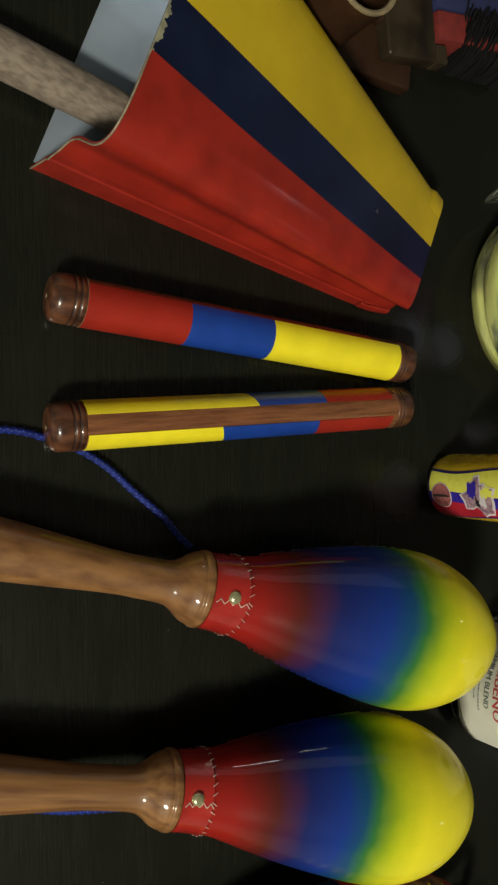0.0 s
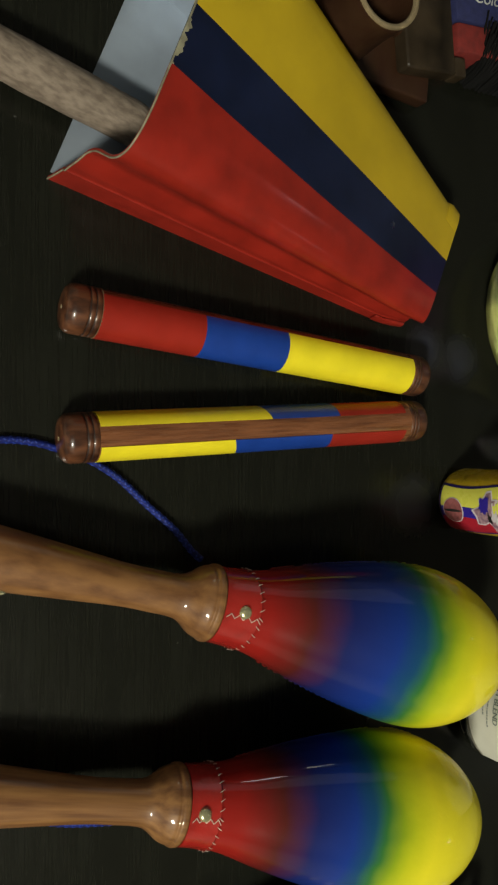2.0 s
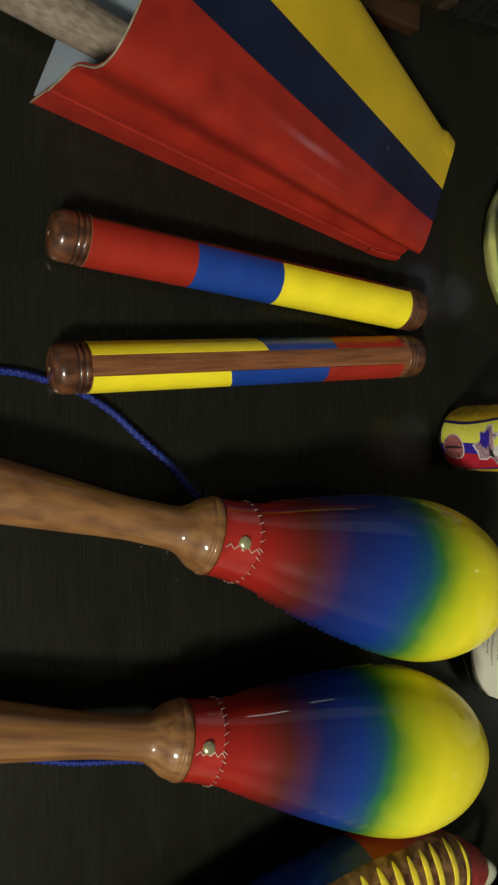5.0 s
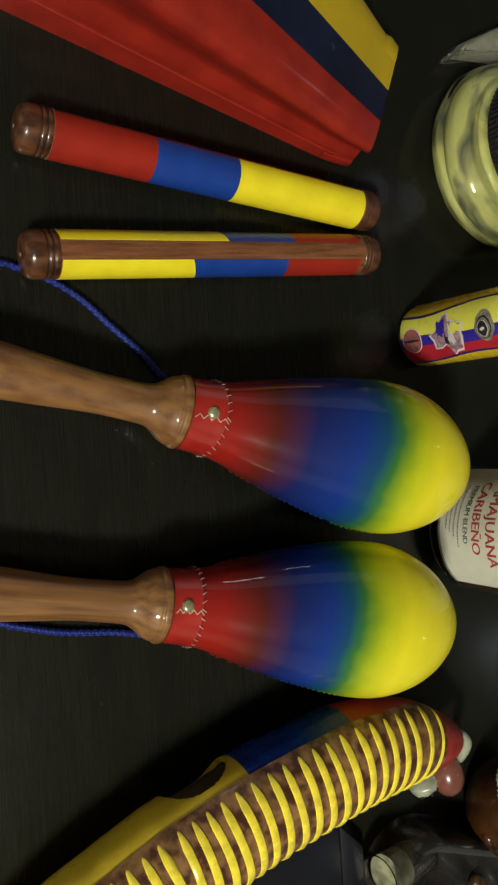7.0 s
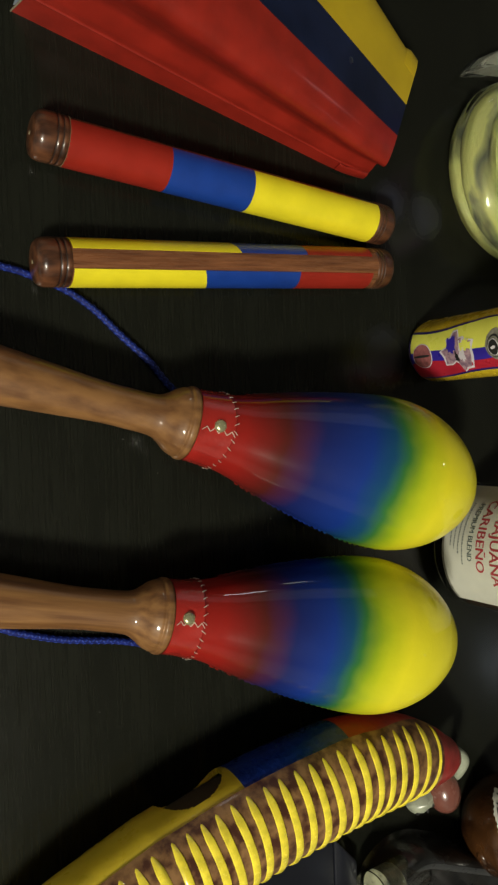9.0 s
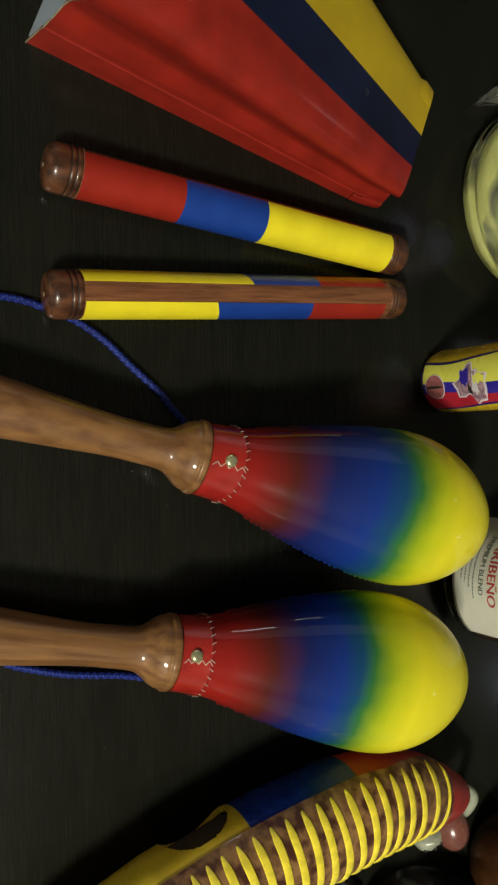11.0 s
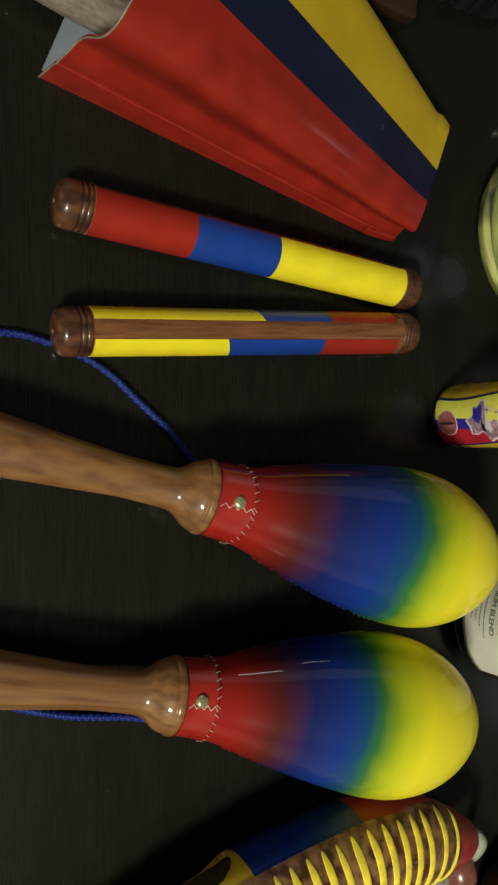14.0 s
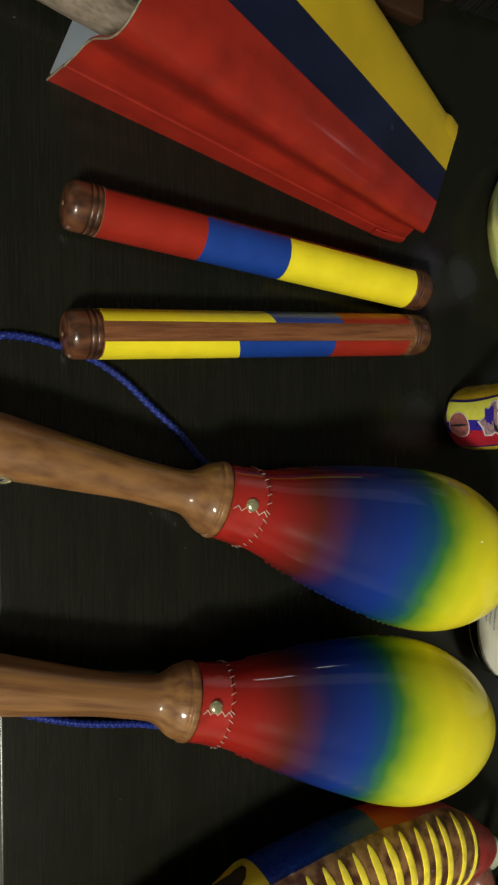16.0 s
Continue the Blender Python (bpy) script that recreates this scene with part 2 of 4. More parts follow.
PURPLE = mat("purple_label", (0.26, 0.065, 0.30), 0.4, var=0.12, scale=60)
BLOCK_RESIN = mat("smoky_brown_resin", (0.030, 0.021, 0.012), 0.4, spec=0.25, coat=0.06, var=0.3, scale=45)
GREY_PLASTIC = mat("smoky_clear_plastic", (0.014, 0.0145, 0.015), 0.25, coat=0.3, var=0.2, scale=40)
TRAY_RIM = mat("smoky_rim_plastic", (0.030, 0.031, 0.033), 0.30, coat=0.2, var=0.1, scale=60)
CLEAR_PLASTIC = glass("clear_plastic", (0.92, 0.93, 0.92), 0.05, 1.4)
SLATE = mat("slate_black_plastic", (0.0085, 0.0095, 0.0150), 0.35, spec=0.4, var=0.12, scale=30, bump=0.1, bscale=200)
AMBER = mat("amber_sweet", (0.075, 0.034, 0.009), 0.3, coat=0.5, var=0.3, scale=90)
NUT_BROWN = mat("glossy_nut_brown", (0.058, 0.022, 0.006), 0.25, coat=0.4, scale=45, edge=(0.38, 0.66), col2=(0.018, 0.007, 0.003), bump=0.2, bscale=60)
CARVED_WOOD = mat("carved_brown_wood", (0.036, 0.017, 0.008), 0.46, spec=0.25, coat=0.05, scale=35, stretch=(1, 4, 4), col2=(0.028, 0.011, 0.006), bump=0.15)
PALE_WOOD = mat("pale_end_grain", (0.20, 0.155, 0.085), 0.6, var=0.2, scale=80)
CLOTH_RED = mat("red_felt", (0.15, 0.011, 0.008), 0.8, var=0.1, scale=200, bump=0.3)
CLOTH_BLUE = mat("navy_felt", (0.012, 0.016, 0.075), 0.8, var=0.1, scale=200, bump=0.3)
WALL_PAINT = mat("plain_wall_paint", (0.45, 0.445, 0.42), 0.8, var=0.05, scale=3)
FLOOR_TILE = mat("pale_floor_tile", (0.52, 0.50, 0.46), 0.35, var=0.08, scale=4)

# ---------------------------------------------------------------- mesh helpers


def link(name, bm, m, smooth=True, sharp=None):
    me = bpy.data.meshes.new(name)
    bmesh.ops.recalc_face_normals(bm, faces=bm.faces)
    bm.to_mesh(me)
    bm.free()
    if smooth:
        for p in me.polygons:
            p.use_smooth = True
        me.set_sharp_from_angle(angle=radians(sharp or 40))
    for mm in (m if isinstance(m, (list, tuple)) else (m,)):
        me.materials.append(mm)
    return new(name, me)


def part(name, bm, m, parent, label="", smooth=True, sharp=None):
    o = link(name, bm, m, smooth, sharp)
    o.parent = parent
    if label:
        o["label"] = label
    return o


def thing(name, label, category, m=None, group=""):
    o = new(name)
    o.empty_display_size = 0.01
    if m is not None:
        o.matrix_world = m
    return tagged(o, label, category, group)


def lathe(profile, seg=48, caps=True, bm=None):
    """A turned body round z from (z, r) pairs."""
    bm = bm or bmesh.new()
    rings = []
    for z, r in profile:
        if r <= 1e-6:
            rings.append([bm.verts.new((0, 0, z))])
        else:
            rings.append([bm.verts.new((r * math.cos(2 * math.pi * i / seg), r * math.sin(2 * math.pi * i / seg), z)) for i in range(seg)])
    for a, b in zip(rings, rings[1:]):
        for i in range(seg):
            j = (i + 1) % seg
            if len(a) == 1 and len(b) > 1:
                bm.faces.new((a[0], b[j], b[i]))
            elif len(b) == 1 and len(a) > 1:
                bm.faces.new((a[i], a[j], b[0]))
            elif len(a) > 1:
                bm.faces.new((a[i], a[j], b[j], b[i]))
    if caps:
        for r in (rings[0], rings[-1]):
            if len(r) > 2:
                bm.faces.new(r)
    return bm


def smooth_profile(points, n=60):
    """Catmull-Rom through (z, r) pairs."""
    p = [Vector(q) for q in points]
    p = [2 * p[0] - p[1]] + p + [2 * p[-1] - p[-2]]
    out = []
    spans = len(p) - 3
    for k in range(n + 1):
        u = k / n * spans
        i = min(int(u), spans - 1)
        t = u - i
        a, b, c, d = p[i:i + 4]
        v = 0.5 * (2 * b + (c - a) * t + (2 * a - 5 * b + 4 * c - d) * t * t + (3 * b - a - 3 * c + d) * t ** 3)
        out.append((v.x, max(v.y, 0.0)))
    return out


def surface(func, us, vs, thick=0.0, closed=False, bm=None, keep=None):
    """A sheet of func(u, v) over the grid of us and vs; thick gives it a back and edges."""
    bm = bm or bmesh.new()
    grid = [[bm.verts.new(func(u, v)) for v in vs] for u in us]
    faces = []
    for i in range(len(us) - 1):
        for j in range(len(vs) - 1 + closed):
            k = (j + 1) % len(vs)
            if keep and not keep((us[i] + us[i + 1]) / 2, vs[j] if closed else (vs[j] + vs[k]) / 2):
                continue
            faces.append(bm.faces.new((grid[i][j], grid[i + 1][j], grid[i + 1][k], grid[i][k])))
    loose = [v for v in bm.verts if not v.link_faces]
    bmesh.ops.delete(bm, geom=loose, context="VERTS")
    if thick:
        bmesh.ops.recalc_face_normals(bm, faces=bm.faces)
        bmesh.ops.solidify(bm, geom=bm.faces[:], thickness=thick)
    return bm


def span(a, b, n):
    return [a + (b - a) * i / n for i in range(n + 1)]


def box(x0, x1, y0, y1, z0, z1, bevel=0.0, seg=3):
    bm = bmesh.new()
    bmesh.ops.create_cube(bm, size=1)
    for v in bm.verts:
        v.co = Vector(((x0 + x1) / 2 + v.co.x * (x1 - x0), (y0 + y1) / 2 + v.co.y * (y1 - y0), (z0 + z1) / 2 + v.co.z * (z1 - z0)))
    if bevel:
        bmesh.ops.bevel(bm, geom=bm.edges[:], offset=bevel, segments=seg, affect="EDGES", profile=0.5)
    return bm


def tube(points, radius, seg=10, bm=None, taper=None):
    """A round tube through points, smoothed."""
    p = [Vector(q) for q in points]
    q = [2 * p[0] - p[1]] + p + [2 * p[-1] - p[-2]]
    path = []
    for i in range(len(p) - 1):
        a, b, c, d = q[i:i + 4]
        for t in span(0, 1, 8)[:-1]:
            path.append(0.5 * (2 * b + (c - a) * t + (2 * a - 5 * b + 4 * c - d) * t * t + (3 * b - a - 3 * c + d) * t ** 3))
    path.append(p[-1])
    bm = bm or bmesh.new()
    rings = []
    for i, c in enumerate(path):
        t = (path[min(i + 1, len(path) - 1)] - path[max(i - 1, 0)]).normalized()
        s = t.cross(Vector((0, 0, 1)))
        s = s.normalized() if s.length > 1e-4 else Vector((1, 0, 0))
        u = s.cross(t)
        r = radius * (taper(i / (len(path) - 1)) if taper else 1)
        rings.append([bm.verts.new(c + s * r * math.cos(2 * math.pi * k / seg) + u * r * math.sin(2 * math.pi * k / seg)) for k in range(seg)])
    for a, b in zip(rings, rings[1:]):
        for k in range(seg):
            bm.faces.new((a[k], a[(k + 1) % seg], b[(k + 1) % seg], b[k]))
    bm.faces.new(rings[0])
    bm.faces.new(rings[-1][::-1])
    return bm, path


def axis_pose(origin, ahead):
    """A pose at origin with its z axis along ahead and its x axis level."""
    z = Vector(ahead).normalized()
    x = Vector((0, 0, 1)).cross(z).normalized()
    y = z.cross(x)
    m = Matrix((x, y, z)).transposed().to_4x4()
    m.translation = origin
    return m


# ---------------------------------------------------------------- the room and the table
EDGE = -0.1455
tagged(link("floor", box(-2.4, 2.4, -2.4, 3.0, -0.80, -0.75), FLOOR_TILE, False), kind="structure")
tagged(link("ceiling", box(-2.4, 2.4, -2.4, 3.0, 1.70, 1.75), WALL_PAINT, False), kind="structure")
tagged(link("wall_west", box(-2.5, -2.4, -2.5, 3.1, -0.80, 1.75), WALL_PAINT, False), kind="structure")
tagged(link("wall_east", box(2.4, 2.5, -2.5, 3.1, -0.80, 1.75), WALL_PAINT, False), kind="structure")
tagged(link("wall_south", box(-2.4, 2.4, -2.5, -2.4, -0.80, 1.75), WALL_PAINT, False), kind="structure")
tagged(link("wall_north", box(-2.4, 2.4, 3.0, 3.1, -0.80, 1.75), WALL_PAINT, False), kind="structure")

table = thing("table", "black-brown laminated wooden table with a faint grain", "table")
part("tabletop", box(-0.9, 0.9, EDGE, 0.70, -0.032, 0.0, 0.0015, 2), TABLE, table, sharp=30)
for lx in (-0.84, 0.84):
    for ly in (EDGE + 0.06, 0.64):
        part("leg", box(lx - 0.03, lx + 0.03, ly - 0.03, ly + 0.03, -0.75, -0.032, 0.003, 2), TABLE, table)

# ---------------------------------------------------------------- claves
R = 0.0125


def clave(near, far, strip, half, bands, label, pale=False):
    """A round stick from near to far; bands: (material, y at the strip's first side, y at its other side) ends, along the stick."""
    a, b = Vector((near[0], near[1], R)), Vector((far[0], far[1], R))
    length = (b - a).length
    m = axis_pose(a, b - a)
    top = thing("clave", label, "clave", m, "pair of claves")
    body = smooth_profile([(0.017, R * 0.99), (length / 2, R * 0.99), (length - 0.017, R * 0.99)], 8)
    part("body", lathe(body, 48), CLAVE_WOOD, top, "bare reddish wood strip")
    # local: x level, y up; the angle runs from +x over +y
    for end in (0, 1):
        prof = [(0.0, 0.0), (0.0001, 0.0045), (0.0004, 0.0080), (0.0012, 0.0104), (0.0028, 0.0120), (0.0050, 0.0127), (0.0098, 0.0128), (0.0108, 0.0128),
                (0.0112, 0.0122), (0.0118, 0.0128), (0.0138, 0.0128), (0.0142, 0.0122), (0.0148, 0.0128), (0.0172, 0.0127), (0.0176, R * 0.98)]
        bm = lathe([(z if not end else length - 0.0026 - 0.85 * z, r) for z, r in prof], 40)
        cap = part("cap", bm, CAP_WOOD, top, "dark turned wooden end with carved rings", sharp=60)
        for g in (0.0115, 0.0145):
            z = g if not end else length - 0.0026 - 0.85 * g
            part("groove", lathe([(z - 0.0004, 0.0124), (z, 0.01275), (z + 0.0004, 0.0124)], 40, False), GROOVE, cap)
        bm = lathe([(z, r) for z, r in ((-0.0003, 0.0), (-0.0002, 0.0011), (0.0004, 0.0013))] if not end else [(length - 0.0023, 0.0), (length - 0.0024, 0.0011), (length - 0.0030, 0.0013)], 12)
        part("end_dimple", bm, PALE_WOOD, cap)
    if pale:
        part("pale_ring", lathe([(0.0174, 0.0124), (0.0175, 0.01285), (0.0181, 0.01285), (0.0182, 0.0124)], 40, False), PALE_WOOD, top, "thin pale line beside the cap")
    first, last = strip + half, strip - half + 360
    for name, mm, z0, z1 in bands:
        def f(u, v, z0=z0, z1=z1):
            ang = radians(first + (last - first) * v)
            lo = z0[0] + (z0[1] - z0[0]) * v
            hi = z1[0] + (z1[1] - z1[0]) * v
            return (math.cos(ang) * 0.01256, math.sin(ang) * 0.01256, lo + (hi - lo) * u)
        part(name, surface(f, span(0, 1, 6), span(0, 1, 44), -0.0003), mm, top)
    return top


# local angle 90 is up; +x of the local frame points to -x of the world for a stick along +y
clave((-0.0585, -0.1150), (-0.0335, 0.1178), 90 - 66, 26,
      [("red_band", RED, (0.0175, 0.0175), (0.0740, 0.0740)), ("blue_band", BLUE, (0.0740, 0.0740), (0.1255, 0.1255)),
       ("yellow_band", YELLOW, (0.1255, 0.1255), (0.2160, 0.2160))],
      "wooden clave with red, blue and yellow bands on the table", True)
clave((0.0066, -0.1160), (-0.0065, 0.1157), 90, 24,
      [("yellow_band", YELLOW, (0.0180, 0.0180), (0.0924, 0.1163)), ("blue_band", BLUE, (0.0924, 0.1163), (0.1557, 0.1616)),
       ("red_band", RED, (0.1557, 0.1616), (0.2105, 0.2105))],
      "wooden clave with bare strip between yellow, blue and red bands")

# ---------------------------------------------------------------- maracas
HANDLE = [(-0.152, 0.0), (-0.1515, 0.006), (-0.149, 0.0115), (-0.143, 0.0158), (-0.128, 0.0160), (-0.103, 0.0147), (-0.083, 0.0132), (-0.068, 0.0121),
          (-0.055, 0.0111), (-0.043, 0.0106), (-0.034, 0.0107), (-0.025, 0.0108), (-0.0185, 0.0116), (-0.0140, 0.0141), (-0.0102, 0.0170), (-0.0066, 0.0186), (-0.0048, 0.0188), (-0.0036, 0.0199), (-0.0012, 0.0200), (0.0, 0.0190)]
HEAD = [(0.0, 0.0188), (0.008, 0.0190), (0.026, 0.0225), (0.044, 0.0283), (0.063, 0.0338), (0.083, 0.0387), (0.100, 0.0423), (0.112, 0.0443), (0.122, 0.0451),
        (0.131, 0.0450), (0.141, 0.0435), (0.150, 0.0409), (0.158, 0.0375), (0.166, 0.0328), (0.175, 0.0254), (0.182, 0.0168), (0.1858, 0.0082), (0.187, 0.0)]


def head_r(z):
    return float(np.interp(z, [p[0] for p in HEAD], [p[1] for p in HEAD]))


def on_head(z, deg, out=0.0):
    r = head_r(z) + out
    return Vector((r * math.cos(radians(deg)), r * math.sin(radians(deg)), z))


def stitch(bm, a, b, r=0.00017):
    tube([a, (a + b) / 2 + ((a + b) / 2).normalized() * 0.0 + Vector((((a + b) / 2).x, ((a + b) / 2).y, 0)).normalized() * 0.0003, b], r, 6, bm)


def maraca(ring, head, rivet, wood, paint, label, slant=0.0, long=1.0):
    m = axis_pose(Vector(ring), Vector(head) - Vector(ring))
    top = thing("maraca", label, "maraca", m, "pair of maracas")
    part("handle", lathe(smooth_profile(HANDLE, 90), 48), wood, top, "varnished turned wooden handle", sharp=60)
    shell = part("head", lathe([(z * long, r) for z, r in smooth_profile(HEAD, 90)], 72), paint, top, "glossy lacquer fading red to blue to yellow", sharp=60)
    loc = m.inverted() @ Vector(rivet)
    rz, deg = loc.z, math.degrees(math.atan2(loc.y, loc.x))

    def back(d):
        """How far the hem of the cuff falls back on the side away from the seam."""
        return slant * min(1.0, abs((d - deg + 180) % 360 - 180) / 75) ** 1.6

    def cuff_point(u, v):
        z = u * (1 - back(v) / (rz + 0.0087))
        return on_head(z, v, 0.0008 if u < rz + 0.008 else 0.0002)
    cuff = surface(cuff_point, [0.0, 0.0004, 0.005, rz + 0.003, rz + 0.0079, rz + 0.0087], [360 * i / 64 for i in range(64)], closed=True)
    part("leather_cuff", cuff, LEATHER, top, "red leather cuff round the neck")
    # rivet
    q = Vector((math.cos(radians(deg)), math.sin(radians(deg)), 0))
    bm = lathe(smooth_profile([(0.0019, 0.0), (0.0017, 0.0017), (0.0011, 0.0028), (0.0002, 0.0034), (-0.0004, 0.0034)], 14), 24)
    bmesh.ops.transform(bm, matrix=Matrix.Translation(on_head(rz, deg, 0.0011)) @ q.to_track_quat("Z", "Y").to_matrix().to_4x4(), verts=bm.verts)
    part("rivet", bm, BRASS, top, "pale brass domed rivet")
    # zigzag of white thread past the rivet, and the ring of stitches
    bm = bmesh.new()
    zs = span(0.001, rz + 0.0085, 8)
    for i in range(8):
        d0, d1 = deg + 8 + (-3.2 if i % 2 else 3.2), deg + 8 + (3.2 if i % 2 else -3.2)
        stitch(bm, on_head(zs[i], d0, 0.0011), on_head(zs[i + 1], d1, 0.0011))
    for i in range(30):
        d = deg + i * 12 + 5
        tilt = -2.2 if 0 < (d - deg + 180) % 360 - 180 else 2.2
        stitch(bm, on_head(rz + 0.0072 - back(d), d + tilt, 0.0011), on_head(rz + 0.0097 - back(d), d - tilt, 0.0004))
    part("stitching", bm, THREAD, top, "white zigzag stitching")
    # the laced seams along both sides of the shell
    for side in (deg + 97, deg - 97):
        bm = bmesh.new()
        rng = random.Random(int(side * 10))
        for z in span(0.030, 0.168, 38):
            if rng.random() < 0.85:
                k = 0.7 + 0.6 * rng.random()
                stitch(bm, on_head(z, side - 1.0 * k, 0.0001), on_head(z + 0.0028 * k, side + 1.0 * k, 0.0001), 0.00048)
        part("seam_lacing", bm, paint, shell, "raised lacing painted over")["kind"] = "stuff"
    return top


A1, B1 = Vector((0.0612, -0.15, 0.0203)), Vector((0.1237, 0.08, 0.0455))
A2, B2 = Vector((0.1718, -0.15, 0.0203)), Vector((0.2212, 0.08, 0.0455))
D1, D2 = (B1 - A1).normalized(), (B2 - A2).normalized()
first = maraca(A1 + D1 * 0.1135, B1, (0.0928, -0.0325, 0.0478), HANDLE_WOOD, MARACA_PAINT, "maraca with knotty handle, red, blue and yellow lacquered head", 0.0040)
maraca(A2 + D2 * 0.0940, B2, (0.1901, -0.0531, 0.0484), HANDLE_WOOD_B, MARACA_PAINT_B, "maraca with straight-grained handle, red, blue and yellow lacquered head", 0.0, 0.992)

bm = lathe([(0.0, 0.0030), (0.0006, 0.0042), (0.0016, 0.0042), (0.0020, 0.0034), (0.0016, 0.0026), (0.0, 0.0024)], 24, False)
eye_m = first.matrix_world.inverted() @ Matrix.Translation((0.0762, -0.1475, 0.0235)) @ Vector((0.9, -0.05, 0.35)).to_track_quat("Z", "Y").to_matrix().to_4x4()
bmesh.ops.transform(bm, matrix=eye_m, verts=bm.verts)
part("eyelet", bm, BRASS, first, "pale metal cord eyelet")


def cord(points, label):
    points = [(x - 0.0011, y + 0.0009, z) for x, y, z in points]
    bm, path = tube(points, 0.0019, 12)
    top = tagged(link("cord", bm, CORD), label, "cord")
    # braided flecks that wind round the cord
    fl = bmesh.new()
    n = 0
    for i in range(0, len(path) - 1):
        t = (path[i + 1] - path[i])
        for k in range(max(1, int(t.length / 0.0006))):
            c = path[i] + t * (k / max(1, int(t.length / 0.0006)))
            d = t.normalized()
            s = d.cross(Vector((0, 0, 1))).normalized()
            u = s.cross(d)
            for sgn in (1, -1):
                a = sgn * n * 1.05
                p = c + (s * math.cos(a) + u * math.sin(a)) * 0.00195
                q = c + d * 0.0011 + (s * math.cos(a + sgn * 0.5) + u * math.sin(a + sgn * 0.5)) * 0.00195
                w = (q - p).cross(p - c).normalized() * 0.00042
                o = (p - c).normalized() * 0.00014
                vs = [fl.verts.new(p - w), fl.verts.new(q - w), fl.verts.new(q + w), fl.verts.new(p + w), fl.verts.new((p + q) / 2 + o)]
                for e in range(4):
                    fl.faces.new((vs[e], vs[(e + 1) % 4], vs[4]))
            n += 1
    part("braid", fl, CORD_LIGHT, top, "lighter blue braid flecks", smooth=False)
    return top


cord([(0.074, -0.034, 0.0025), (0.0684, -0.0401, 0.0022), (0.0572, -0.0496, 0.0022), (0.0487, -0.0591, 0.0022), (0.0407, -0.0684, 0.0022), (0.0296, -0.0805, 0.0022),
      (0.0215, -0.0924, 0.0022), (0.0160, -0.1041, 0.0022), (0.0124, -0.1156, 0.0022), (0.010, -0.124, 0.0022), (0.0085, -0.134, 0.0022), (0.0085, -0.1440, 0.0024), (0.010, -0.1515, -0.002),
      (0.017, -0.159, -0.018), (0.036, -0.166, -0.024), (0.060, -0.167, -0.012), (0.0765, -0.160, 0.010), (0.0775, -0.1505, 0.0215), (0.0735, -0.1465, 0.0245)], "braided blue nylon cord looped on the table")
cord([(0.2155, -0.0560, 0.0024), (0.213, -0.0622, 0.0022), (0.209, -0.0768, 0.0022), (0.2063, -0.0926, 0.0022), (0.2032, -0.1078, 0.0022), (0.1985, -0.1230, 0.0022),
      (0.1935, -0.1360, 0.0022), (0.186, -0.1440, 0.003)], "braided blue nylon cord lying beside a maraca handle")

# ---------------------------------------------------------------- cowbell and its stick
M0, M1 = Vector((-0.1240, -0.1190, 0.0)), Vector((-0.2465, -0.0698, 0.0))
E0, E1 = Vector((-0.0645, 0.1060, 0.0)), Vector((-0.1275, 0.1305, 0.0))
H0, H1 = 0.0912, 0.0400
# offsets outwards (m) and heights (share) of the wall, from the foot of one side to the middle of the top
SECTION = [(x, h) for h, x in ((p[0], p[1] - 0.02) for p in smooth_profile(
    [(0.0, 0.02), (0.10, 0.0195), (0.18, 0.0189), (0.205, 0.0190), (0.22, 0.0201), (0.236, 0.0191), (0.30, 0.0186), (0.40, 0.0160), (0.47, 0.0150), (0.59, 0.0180), (0.70, 0.0229), (0.80, 0.0260), (0.88, 0.0262),
     (0.945, 0.0225), (0.985, 0.0140), (1.0, 0.0040)], 36))]


def bell_point(u, v):
    """u: 0 at the mouth to 1 at the closed end; v: 0 to 1 from the foot of one side over the top to the other's."""
    right, left = M0.lerp(E0, u), M1.lerp(E1, u)
    high = H0 + (H1 - H0) * u
    across = left - right
    width = across.length
    across.normalize()
    k = len(SECTION) - 1
    scale = 1.0 - 0.35 * u
    if v < 0.35 or v > 0.65:
        w = (v / 0.35 if v < 0.35 else (1 - v) / 0.35) * k
        i = min(int(w), k - 1)
        o = SECTION[i][0] + (SECTION[i + 1][0] - SECTION[i][0]) * (w - i)
        z = SECTION[i][1] + (SECTION[i + 1][1] - SECTION[i][1]) * (w - i)
        o *= scale
        p = right - across * o if v < 0.35 else left + across * (o - 0.0034)
    else:
        s = (v - 0.35) / 0.3
        inn = 0.016 * scale
        p = right + across * (inn + (width - 0.0034 - 2 * inn) * s)
        z = 1.0
    if u > 0.88:
        p = p + across * (0.004 * ((u - 0.88) / 0.12) ** 2 * (1 - z) * (1 if v < 0.5 else -1))
    back = Vector((0.373, 0.928, 0)) * 0.0155 * z * (1 - u) - Vector((0.373, 0.928, 0)) * 0.009 * z * u
    return p + back + Vector((0, 0, high * z))


cowbell = thing("cowbell", "steel cowbell painted red, navy and yellow, lying on the table", "cowbell")
US = span(0, 1, 24)
# where the stripes change, as the share v at the mouth and at the end
def stripe(name, m, v0, v1, n):
    def f(u, s):
        lo = v0[0] + (v0[1] - v0[0]) * u
        hi = v1[0] + (v1[1] - v1[0]) * u
        return bell_point(u, lo + (hi - lo) * s)
    return part(name, surface(f, US, span(0, 1, n), 0.0014), m, cowbell, sharp=50)


